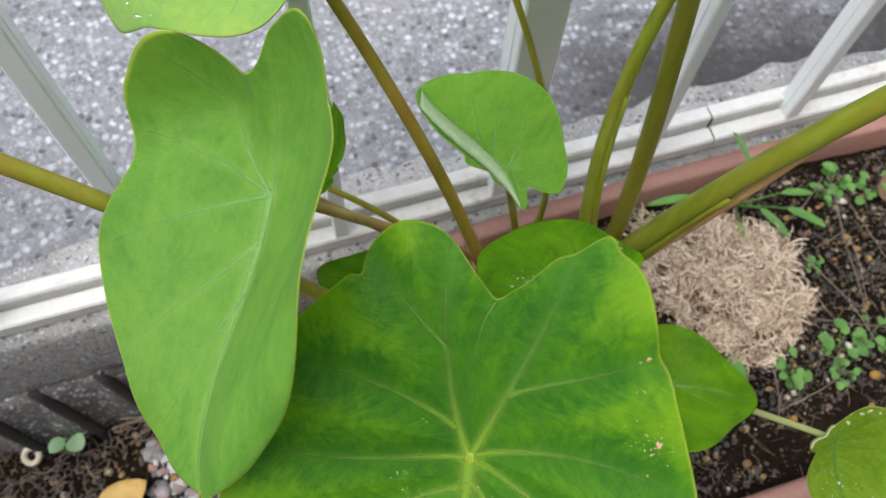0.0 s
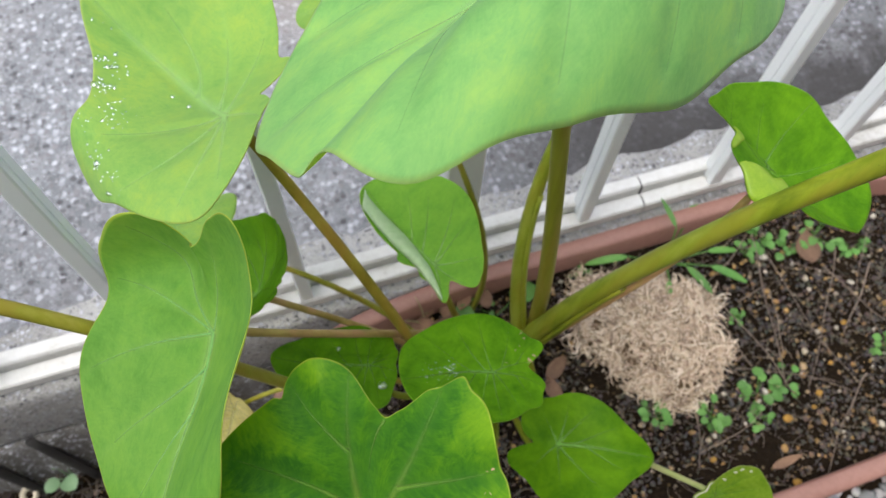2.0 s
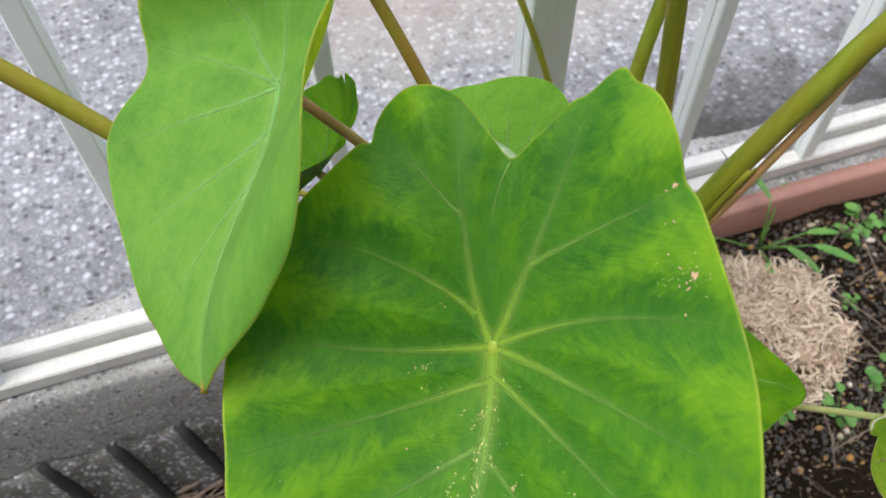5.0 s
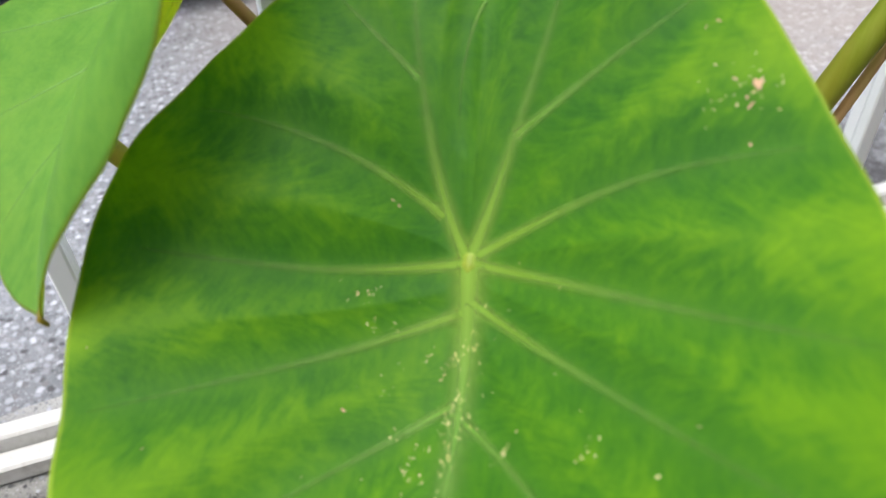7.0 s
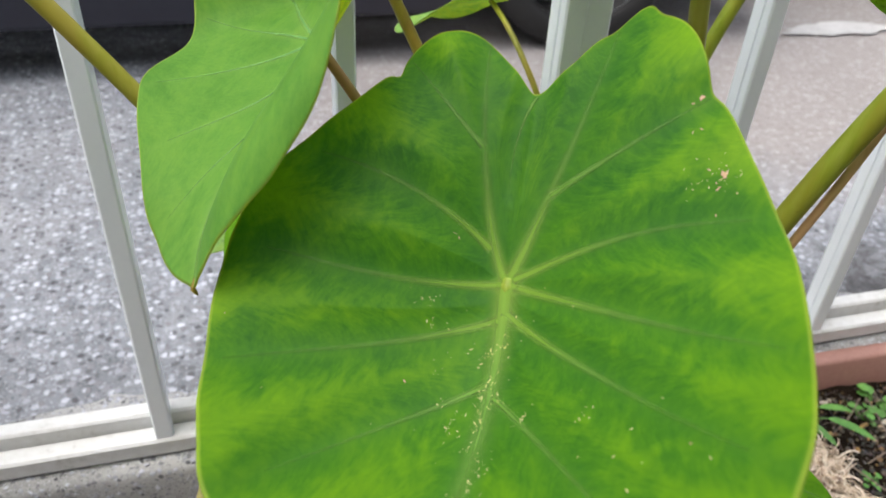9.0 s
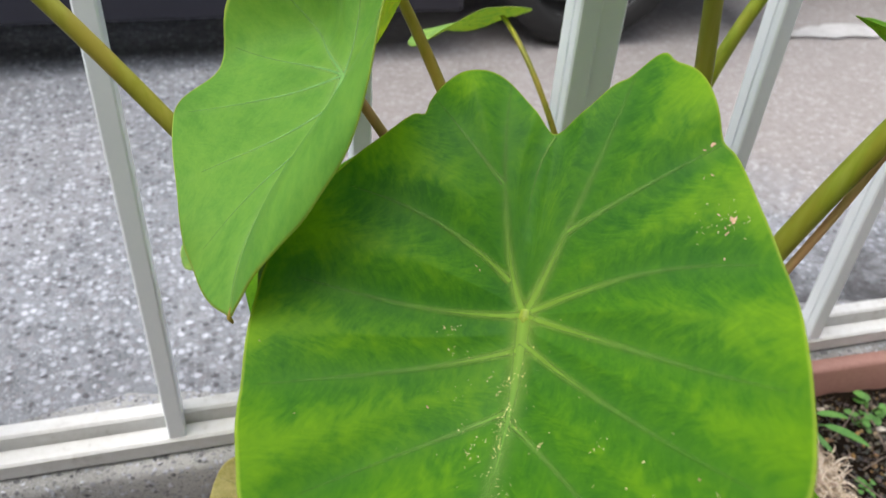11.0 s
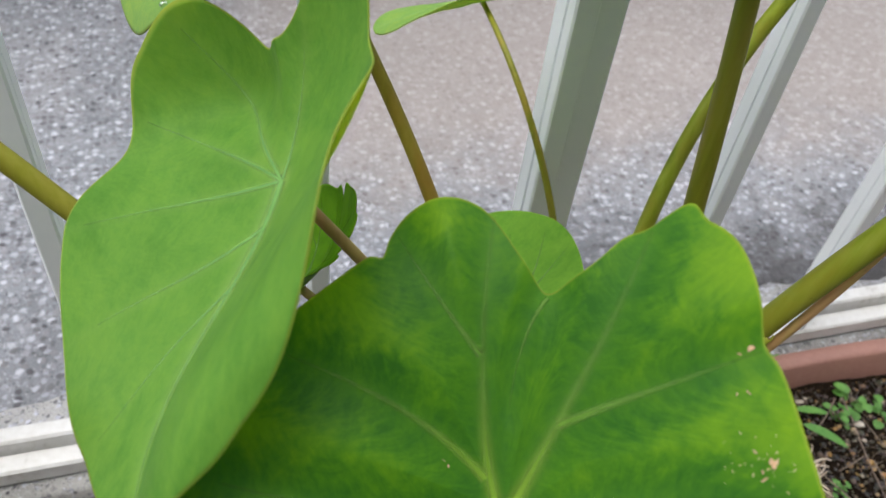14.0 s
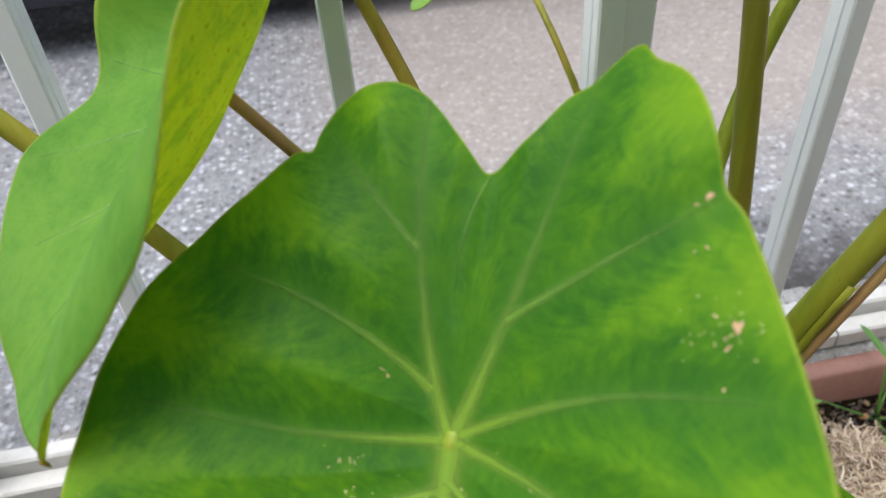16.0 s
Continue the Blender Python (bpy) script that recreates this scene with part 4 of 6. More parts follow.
scatter_stones("gravel", GRAVEL, "mixed grey, white and reddish gravel beside the planter", "gravel", 2400, (-0.36, 0.16, -0.12, 0.30), YARD_Z, (0.004, 0.013), 5, lambda x, y: left_bed(x, y) and x + 0.36 > 0.12 * noise.noise((x * 9, y * 9, 0)) + 0.08, 0.6)
scatter_stones("bed_grit", GRIT, "brown grit on the earth of the bed", "grit", 900, (-0.75, -0.15, 0.0, 0.36), YARD_Z + 0.002, (0.002, 0.007), 6, left_bed, 0.6)
rng = random.Random(16)
vs, fs = [], []
while len(vs) < 1100 * 15:
    x, y = rng.uniform(-0.75, -0.12), rng.uniform(0.10, 0.35)
    if x > -0.34 and y < 0.30:
        continue
    h, ln = rng.uniform(0, 6.3), rng.uniform(0.008, 0.035)
    pts = [(x + ln * (k / 4 - 0.5) * math.cos(h + 0.2 * k), y + ln * (k / 4 - 0.5) * math.sin(h + 0.2 * k), YARD_Z + 0.010 + rng.uniform(0, 0.006)) for k in range(5)]
    o = len(vs)
    v, f = tube(pts, [rng.uniform(0.0005, 0.0016)] * 5, 3)
    vs += v
    fs += [tuple(o + i for i in q) for q in f]
tagged(raw("bed_litter", vs, fs, FIBRE), "brown needles and bark shreds on the earth by the edging", "litter", kind="stuff")
scatter_stones("gravel", GRAVEL, "grey gravel in front of the planter", "gravel", 1500, (0.1, 1.0, -0.30, -0.03), YARD_Z, (0.006, 0.015), 8, lambda x, y: not in_planter_outer(x, y), 0.6)
bm = bmesh.new()
bmesh.ops.create_icosphere(bm, subdivisions=3, radius=1.0)
bmesh.ops.transform(bm, matrix=Matrix.Translation((-0.228, 0.258, YARD_Z + 0.012)) @ Matrix.Diagonal((0.030, 0.017, 0.014, 1)), verts=bm.verts[:])
tagged(part("stone", bm, DARK_STONE), "smooth dark blue-grey stone lying on gravel", "stone")
bm = bmesh.new()
bmesh.ops.create_icosphere(bm, subdivisions=3, radius=1.0)
bmesh.ops.transform(bm, matrix=Matrix.Translation((0.293, 0.204, SOIL_Z + 0.008)) @ Matrix.Diagonal((0.012, 0.010, 0.010, 1)), verts=bm.verts[:])
tagged(part("stone", bm, DARK_STONE), "small blue-grey pebble on the potting soil", "stone")

# ---- fibre-cement edging against the kerb ----
edging = thing("edging_sheet", "dark weathered corrugated fibre-cement edging sheet against the kerb", "edging", (-0.4, 0.36, YARD_Z))
verts, faces = [], []
xs = np.linspace(-1.4, 0.02, 330)
for x in xs:
    ph = (x + 0.361) / 0.0765
    rib = math.cos(2 * math.pi * ph)
    top = 0.112 + 0.010 * rib + 0.006 * noise.noise((x * 40, 0, 0))
    for k in range(7):
        z = YARD_Z - 0.02 + (top - YARD_Z + 0.02) * k / 6
        y = 0.3595 - 0.0035 * rib - 0.022 * (1 - k / 6) + 0.002 * noise.noise((x * 50, z * 50, 2))
        verts.append((x, y, z))
for i in range(len(xs) - 1):
    for j in range(6):
        a = i * 7 + j
        faces.append((a, a + 7, a + 8, a + 1))
sheet = raw("sheet", verts, faces, SHEET_ROUGH, edging)
so = sheet.modifiers.new("thickness", "SOLIDIFY")
so.thickness, so.offset = 0.006, -1.0
# black tubes stand in for the shadowed grooves of the sheet
for i in range(-13, 5):
    x = -0.361 + 0.0765 * i
    path = [(x + 0.004 * k - 0.004, 0.356 - 0.0036 * k - 0.004 * (k / 7) ** 2, 0.124 - 0.0235 * k) for k in range(8)]
    v, f = tube(path, [0.0066, 0.0075, 0.0078, 0.0078, 0.0074, 0.007, 0.007, 0.007], 10, 0.8, 0.06, i + 40)
    raw("rib", v, f, GROOVE_JOINT_BLACK, edging)

# pale ring and seedling beside it
bm = bmesh.new()
ringv, ringf = tube([(-0.429 + 0.0092 * math.cos(a), 0.325 + 0.0092 * math.sin(a), YARD_Z + 0.0245 + 0.004 * math.sin(a)) for a in np.linspace(0, 2 * math.pi, 25)], [0.0044] * 25, 8, 0.8)
tagged(raw("ring", ringv, ringf, WASHER), "small pale ring lying on the earth", "ring")


def leaflet(length, width, cup, n=8):
    """A small rounded leaf as a bent sheet, its base at the origin, along +x."""
    vs, fs = [], []
    for i in range(n + 1):
        t = i / n
        w = width * math.sin(math.pi * min(1, t ** 0.85)) ** 0.5 * 0.5
        for k in (-1, -0.5, 0, 0.5, 1):
            vs.append((length * t, w * k, cup * (t * (1 - t)) * length * 1.4 + abs(k) * w * 0.25))
    for i in range(n):
        for k in range(4):
            a = i * 5 + k
            fs.append((a, a + 5, a + 6, a + 1))
    return vs, fs


def placed(vs, m):
    return [tuple(m @ Vector(v)) for v in vs]


def seedling(name, label, at, leaves, mat, stem_r=0.0012, group=""):
    """A weed: thin stalks from one root, each with a leaf. leaves: (heading, lean, stalk, length, width)."""
    w = thing(name, label, "weed", at, group)
    for head, lean, stalk, length, width in leaves:
        top = Vector(at) + Vector((math.cos(radians(head)) * stalk * math.sin(radians(lean)), math.sin(radians(head)) * stalk * math.sin(radians(lean)), stalk * math.cos(radians(lean))))
        v, f = tube([tuple(Vector(at) + (top - Vector(at)) * s - Vector((0, 0, 0.003 * (1 - s)))) for s in (0, 0.35, 0.7, 1.0)], [stem_r, stem_r, stem_r * 0.8, stem_r * 0.7], 6)
        raw("stalk", v, f, mat, w)
        v, f = leaflet(length, width, 0.15)
        m = Matrix.Translation(top) @ Euler((0, radians(lean * 0.35 - 12), radians(head))).to_matrix().to_4x4()
        raw("leaf", placed(v, m), f, mat, w)
    return w


seedling("seedling", "young grey-green seedling with rounded leaves beside the kerb", (-0.374, 0.335, YARD_Z), [(50, 14, 0.046, 0.026, 0.019), (300, 10, 0.044, 0.025, 0.026), (215, 12, 0.040, 0.024, 0.020), (120, 16, 0.044, 0.017, 0.013)], SEEDLING, 0.0018)
rng = random.Random(21)
for x, y, s in ((0.545, 0.112, 1.1), (0.583, 0.113, 0.9), (0.475, 0.105, 1.0), (0.405, 0.128, 0.9), (0.73, 0.292, 1.1), (0.772, 0.26, 1.0), (0.65, 0.312, 1.1), (0.682, 0.287, 0.9), (0.735, 0.118, 0.9), (0.39, 0.335, 0.6), (0.80, 0.315, 1.0), (0.565, 0.215, 0.5), (0.62, 0.30, 0.7), (0.24, 0.332, 0.8), (0.53, 0.085, 0.7)):
    ls = [(rng.uniform(0, 360), rng.uniform(25, 78), rng.uniform(0.008, 0.024) * s, rng.uniform(0.009, 0.015) * s, rng.uniform(0.009, 0.014) * s) for _ in range(rng.randint(9, 13))]
    seedling("clover_weed", "small bright green weed with rounded leaflets in the soil", (x, y, SOIL_Z), ls, WEED_GREEN, 0.0007, "weeds in the planter")
seedling("grass_weed", "taller green weed with lance-shaped leaves by the planter rim", (0.512, 0.318, SOIL_Z),
         [(170, 62, 0.07, 0.060, 0.011), (95, 12, 0.075, 0.045, 0.008), (320, 60, 0.06, 0.055, 0.012), (350, 70, 0.055, 0.050, 0.010), (240, 55, 0.05, 0.045, 0.010), (45, 50, 0.07, 0.045, 0.008), (290, 40, 0.04, 0.05, 0.011)], WEED_GREEN, 0.0013)
seedling("broadleaf_weed", "flat pale green weed leaf between the stalks", (0.258, 0.312, SOIL_Z), [(20, 60, 0.03, 0.045, 0.03), (165, 60, 0.03, 0.035, 0.026)], WEED_GREEN, 0.001)

# ---- sphagnum patch ----
moss = thing("sphagnum_patch", "mound of pale dry sphagnum moss on the soil", "moss", (0.43, 0.225, SOIL_Z))
MC = (0.444, 0.228)


def moss_edge(a):
    return 0.094 * (1 + 0.16 * math.cos(2 * (a + 0.75)) + 0.10 * math.sin(3 * a + 0.6) + 0.06 * math.sin(7 * a))


# mound coloured dark so that gaps in the strands look shaded
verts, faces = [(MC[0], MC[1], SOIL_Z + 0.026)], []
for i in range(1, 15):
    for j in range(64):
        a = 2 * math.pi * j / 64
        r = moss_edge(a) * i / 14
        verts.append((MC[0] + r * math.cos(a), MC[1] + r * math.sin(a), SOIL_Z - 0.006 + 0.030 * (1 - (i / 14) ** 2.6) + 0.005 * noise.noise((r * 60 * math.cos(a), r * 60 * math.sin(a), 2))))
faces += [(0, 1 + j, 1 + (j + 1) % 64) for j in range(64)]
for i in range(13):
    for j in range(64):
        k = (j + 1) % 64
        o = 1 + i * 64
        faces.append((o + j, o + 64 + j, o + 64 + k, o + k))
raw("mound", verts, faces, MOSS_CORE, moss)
rng = random.Random(4)
vs, fs = [], []
for _ in range(6400):
    a, f = rng.uniform(0, 2 * math.pi), rng.random() ** 0.5 * 1.01
    r = moss_edge(a) * f
    x, y = MC[0] + r * math.cos(a), MC[1] + r * math.sin(a)
    if noise.noise((x * 44, y * 44, 5)) < -0.16:
        continue
    z = SOIL_Z - 0.004 + 0.030 * max(0, 1 - min(1, f) ** 2.6) + 0.018 * noise.noise((x * 48, y * 48, 9)) + rng.uniform(0, 0.012)
    head, length = rng.uniform(0, 2 * math.pi), rng.uniform(0.009, 0.027)
    curl, lift = rng.uniform(-4.2, 4.2), rng.uniform(-0.1, 0.9)
    wd = rng.uniform(0.0005, 0.0014)
    o = len(vs)
    px, py, pz = x, y, z
    for k in range(5):
        h = head + curl * k / 4
        n0 = (-math.sin(h), math.cos(h))
        ww = wd * (1 - 0.6 * abs(k - 1.5) / 3)
        vs += [(px + n0[0] * ww, py + n0[1] * ww, pz), (px, py, pz + ww * 1.2), (px - n0[0] * ww, py - n0[1] * ww, pz)]
        px, py, pz = px + math.cos(h) * length / 4, py + math.sin(h) * length / 4, pz + lift * length / 4 * (1 - k / 2.2)
    for k in range(4):
        q = o + 3 * k
        fs += [(q, q + 3, q + 4, q + 1), (q + 1, q + 4, q + 5, q + 2)]
tagged(raw("moss_fibre_tangle", vs, fs, SPHAGNUM, moss, "curled straw-coloured moss strands"), kind="stuff")

# ---- litter on the soil ----
rng = random.Random(9)
for xa, ya, xb, yb in ((0.641, 0.322, 0.579, 0.103), (0.648, 0.290, 0.675, 0.081), (0.744, 0.265, 0.610, 0.101), (0.633, 0.317, 0.523, 0.257), (0.535, 0.258, 0.553, 0.145), (0.551, 0.239, 0.587, 0.100),
                       (0.715, 0.245, 0.754, 0.148), (0.672, 0.263, 0.730, 0.221), (0.575, 0.232, 0.618, 0.242), (0.529, 0.150, 0.670, 0.072), (0.440, 0.068, 0.546, 0.094), (0.456, 0.110, 0.429, 0.049),
                       (0.659, 0.070, 0.576, -0.006), (0.691, 0.093, 0.647, 0.057), (0.625, 0.235, 0.600, 0.150), (0.780, 0.230, 0.690, 0.150), (0.81, 0.28, 0.74, 0.20)):
    a_, b_ = Vector((xa, ya, 0)), Vector((xb, yb, 0))
    s = Vector((ya - yb, xb - xa, 0))
    bow, hop, lean = rng.uniform(-0.06, 0.06), rng.uniform(0.002, 0.010), rng.uniform(0.0, 6.0)
    pth = [a_.lerp(b_, t) + s * (bow * 4 * t * (1 - t) + 0.008 * math.sin(9 * t + lean)) + Vector((0, 0, SOIL_Z + 0.008 + hop * math.sin(math.pi * t))) for t in np.linspace(0, 1, 13)]
    thin = rng.uniform(0.0005, 0.0009)
    v, f = tube([tuple(p) for p in pth], [thin * (1.15 - 0.5 * t) for t in np.linspace(0, 1, 13)], 6)
    tagged(raw("dry_stalk", v, f, DRY_STEM), "thin dry brown stalk lying on the soil", "stalk", "dry stalks on the soil")
for k in range(14):
    x, y, h = -0.23 + rng.uniform(-0.05, 0.05), 0.325 + rng.uniform(-0.03, 0.015), rng.uniform(-15, 35)
    d = Vector((math.cos(radians(h)), math.sin(radians(h)), 0))
    pth = [Vector((x, y, YARD_Z + 0.016 + 0.001 * k)) + d * 0.09 * (t - 0.5) + Vector((0, 0, 0.004 * math.sin(4 * t + k))) for t in np.linspace(0, 1, 7)]
    v, f = tube([tuple(p) for p in pth], [0.0011] * 7, 6)
    tagged(raw("dry_stalk", v, f, DRY_STEM), "dry straw-brown stalk lying by the edging", "stalk", "dry stalks by the edging")


def dead_leaf(x, y, z, heading, length, width, curl, mat=DEAD_LEAF, label="curled brown dead leaf on the soil", tilt=0.0):
    n = 10
    vs, fs = [], []
    for i in range(n + 1):
        t = i / n
        w = width * math.sin(math.pi * t ** 0.85) ** 0.8 * 0.5
        for k in (-1, -0.6, -0.2, 0.2, 0.6, 1):
            vs.append((length * (t - 0.5), w * k, curl * length * (2 * t - 1) ** 2 + 0.6 * curl * abs(k) ** 1.5 * width + 0.002 * noise.noise((t * 5, k * 2, x * 30))))
    for i in range(n):
        for k in range(5):
            a = i * 6 + k
            fs.append((a, a + 6, a + 7, a + 1))
    m = Matrix.Translation((x, y, z)) @ Euler((radians(tilt), 0, radians(heading))).to_matrix().to_4x4()
    ob = tagged(raw("dead_leaf", placed(vs, m), fs, mat), label, "leaf", "dead leaves")
    so_ = ob.modifiers.new("thickness", "SOLIDIFY")
    so_.thickness = 0.0006
    return ob


dead_leaf(0.535, 0.025, SOIL_Z + 0.008, 4, 0.045, 0.011, 0.12)
dead_leaf(0.705, 0.275, SOIL_Z + 0.010, 70, 0.05, 0.035, 0.08)
for i, (x, y) in enumerate(((0.175, 0.345), (0.20, 0.335), (0.155, 0.325), (0.225, 0.342), (0.135, 0.34), (0.19, 0.315), (0.25, 0.335), (0.16, 0.30), (0.30, 0.215), (0.29, 0.19))):
    dead_leaf(x, y, SOIL_Z + 0.008 + 0.002 * i % 3, 40 + 67 * i, 0.035 + 0.004 * (i % 3), 0.02, 0.22, tilt=10 * (i % 4) - 15)
YELLOWED = surface("yellowed_leaf", [(0.3, (0.34, 0.20, 0.05)), (0.7, (0.52, 0.36, 0.12))], 25.0, 0.7, 180.0, 0.3)
dead_leaf(-0.325, 0.235, YARD_Z + 0.02, 20, 0.075, 0.05, 0.1, YELLOWED, "yellow-brown fallen leaf on the gravel")

STRAW = surface("straw_blade", [(0.3, (0.34, 0.33, 0.16)), (0.7, (0.50, 0.47, 0.27))], 40.0, 0.7, 200.0, 0.2)
for x, y, dx, dy, h in ((0.168, 0.333, -0.010, 0.012, 0.075), (0.172, 0.338, 0.012, 0.010, 0.062), (0.164, 0.330, -0.030, 0.0, 0.045)):
    v, f = tube([(x + dx * t * t, y + dy * t, SOIL_Z - 0.004 + h * t) for t in np.linspace(0, 1, 8)], [0.0013, 0.0013, 0.0012, 0.0011, 0.0010, 0.0008, 0.0006, 0.0003], 6, 0.4)
    tagged(raw("dry_grass", v, f, STRAW), "thin pale dry grass blade at the planter rim", "grass", "dry grass blades")

# ---- the taro plant ----
taro = thing("taro_plant", "green taro plant with heart-shaped leaves on long fleshy stalks", "plant", (0.25, 0.26, SOIL_Z))
# veins by start, middle and end about the stalk's joint, and width
BIG_VEINS = [
    (0, 0, 0.42, 0.012, 0.87, 0.0, 1.2), (0, 0, 0.027, -0.24, 0.022, -0.50, 0.5), (0, 0, 0.052, 0.262, 0.094, 0.48, 0.5),
    (0, 0, -0.20, -0.080, -0.51, -0.128, 0.72), (0, 0, -0.24, 0.076, -0.53, 0.150, 0.72), (-0.01, 0.012, -0.103, 0.220, -0.132, 0.43, 0.48)] + [
    (0.055, 0.004, 0.160, 0.205, 0.250, 0.43, 0.5), (0.075, -0.004, 0.156, -0.214, 0.250, -0.50, 0.48),
    (0.205, 0.003, 0.285, -0.125, 0.42, -0.33, 0.42), (0.215, 0.003, 0.296, 0.140, 0.43, 0.35, 0.42),
    (0.45, 0.012, 0.53, -0.060, 0.66, -0.19, 0.32), (0.46, 0.012, 0.55, 0.080, 0.68, 0.21, 0.32)] + [
    (-0.066, -0.046, -0.151, -0.216, -0.20, -0.45, 0.44), (-0.27, -0.098, -0.325, -0.165, -0.44, -0.30, 0.34),
    (-0.185, 0.060, -0.286, 0.208, -0.37, 0.34, 0.38), (-0.389, 0.0, -0.305, -0.027, -0.188, -0.028, 0.20)]
UPRIGHT_VEINS = [
    (0, 0, 0.42, -0.012, 0.87, 0.0, 1.2), (0, 0, -0.19, -0.195, -0.37, -0.405, 0.6), (0, 0, -0.14, 0.034, -0.31, 0.090, 0.6),
    (0, 0, 0.085, -0.30, 0.20, -0.60, 0.5), (0, 0, -0.083, -0.24, -0.145, -0.50, 0.5), (0.13, 0.0, 0.29, -0.20, 0.45, -0.48, 0.5), (0.29, 0.0, 0.486, -0.125, 0.70, -0.28, 0.45)]
DROPLET_VEINS = [
    (-0.06, 0.025, 0.50, -0.015, 1.02, 0.03, 1.1), (-0.06, 0.025, 0.064, 0.28, 0.30, 0.60, 0.45), (-0.06, 0.025, -0.20, 0.38, -0.10, 0.74, 0.5), (-0.06, 0.025, -0.33, 0.28, -0.48, 0.58, 0.5),
    (-0.06, 0.025, -0.33, 0.175, -0.55, 0.35, 0.45), (0.30, -0.005, 0.55, -0.17, 0.85, -0.26, 0.4), (0.05, 0.01, 0.28, -0.17, 0.55, -0.39, 0.45), (-0.05, 0.02, 0.16, -0.215, 0.35, -0.51, 0.45), (-0.06, 0.025, -0.20, -0.025, -0.36, -0.03, 0.5)]
RIGHT_VEINS = [
    (-0.09, -0.29, -0.02, 0.20, 0.02, 0.70, 0.9), (-0.09, -0.29, -0.16, 0.05, -0.34, 0.44, 0.5), (-0.09, -0.29, -0.36, -0.18, -0.58, 0.22, 0.5), (-0.09, -0.29, 0.20, 0.10, 0.53, 0.50, 0.55), (-0.09, -0.29, 0.22, -0.20, 0.60, 0.10, 0.5)]
SOIL_VEINS = [
    (0.01, 0, 0.46, -0.004, 0.86, -0.006, 0.9), (0.01, 0, 0.16, 0.155, 0.34, 0.33, 0.6), (0.01, 0, 0.072, 0.19, 0.118, 0.38, 0.6), (0.01, 0, 0.187, -0.165, 0.45, -0.38, 0.6), (0.01, 0, 0.036, -0.16, 0.092, -0.39, 0.5),
    (0.01, 0, -0.10, -0.11, -0.19, -0.22, 0.5), (0.01, 0, -0.05, 0.11, -0.13, 0.25, 0.5), (0.16, 0, 0.34, 0.095, 0.56, 0.21, 0.4), (0.30, 0, 0.47, -0.10, 0.66, -0.19, 0.4)]
CENTRE_VEINS = [
    (-0.057, 0.036, 0.60, 0.03, 1.45, 0.0, 1.0), (0.42, 0.03, 0.70, -0.15, 1.0, -0.31, 0.45), (0.20, 0.035, 0.48, -0.22, 0.78, -0.46, 0.5),
    (-0.03, 0.03, 0.20, -0.30, 0.44, -0.60, 0.5), (-0.05, 0.03, 0.05, -0.28, 0.09, -0.58, 0.45), (-0.05, 0.03, -0.20, -0.17, -0.37, -0.36, 0.45),
    (-0.057, 0.036, -0.30, -0.01, -0.50, -0.08, 0.45), (-0.057, 0.036, -0.30, 0.15, -0.54, 0.27, 0.5)]
big_leaf, big_ob = leaf(taro, "leaf_blade", "deep green mottled heart-shaped leaf with pale veins and small brown scars", *((0.0414, 0.0513, 0.6886), (-0.3482, -0.6794, -0.6459), (0.8489, -0.5207, 0.0901), 0.2,
    [0.904, 0.898, 0.616, 0.542, 0.504, 0.49, 0.531, 0.607, 0.536, 0.396, 0.512, 0.577, 0.525, 0.536, 0.574, 0.586, 0.602, 0.647],
    [0.648, 0.341, 0.182, 1.13, 0.9, 1.335, 0.33, 0.693, -0.095, -0.16, -0.368, -0.326, -0.288]), LEAF_DEEP, VEIN_DEEP, rings=90, around=440, waves=0.022, nicks=0.010, vein_width=0.0074, fade=0.68, seed=1, bulge=0.0036, veins=BIG_VEINS,
    bumps=((-141.5, -0.035, 1.6), (-147, 0.012, 3.0), (161, 0.055, 2.4), (165.5, -0.015, 1.6), (171.5, -0.045, 3.5), (-170, -0.04, 4.0), (138, -0.02, 3.0)))
upright_leaf, upright_ob = leaf(taro, "leaf_blade", "mid-green bluish leaf folded along its midrib, hanging upright", *((-0.013, 0.1793, 0.7405), (-0.3606, -0.7876, -0.4996), (0.6632, -0.5931, 0.4564), 0.15,
    [0.885, 0.867, 0.927, 0.997, 0.722, 0.527, 0.61, 0.50, 0.385, 0.335, 0.345, 0.385, 0.555, 0.579, 0.555, 0.708, 0.83, 0.81],
    [0.937, 0.898, 0.603, -0.84, -0.887, -1.293, -0.091, -0.519, -0.357, 0.788, -0.691, 0.342, 3.051, 0.281, 1.539]), LEAF_MID, VEIN_LIGHT, rings=60, around=300, waves=0.003, nicks=0.008, vein_width=0.0042, seed=2, bulge=0.0012, veins=UPRIGHT_VEINS, taut=0.85)
droplet_leaf, droplet_ob = leaf(taro, "leaf_blade", "yellow-green leaf sprinkled with water drops", *((0.0244, 0.3083, 0.7658), (-0.4023, 0.7167, -0.5697), (-0.8907, -0.4504, 0.0623), 0.124,
    [1.055, 0.804, 0.745, 1.05, 0.87, 0.839, 0.823, 0.655, 0.514, 0.398, 0.333, 0.321, 0.26, 0.215, 0.437, 0.517, 1.135, 0.99],
    [0.227, 0.193, -0.052, 0.355, -0.212, -0.051, -0.497, -0.043, -0.152, 0.183, 0.004, 1.003, -0.02, 0.241, 0.012]), LEAF_PALE, VEIN_PALE, rings=56, around=300, waves=0.004, nicks=0.02, vein_width=0.0085, seed=3, bulge=0.0016, veins=DROPLET_VEINS)
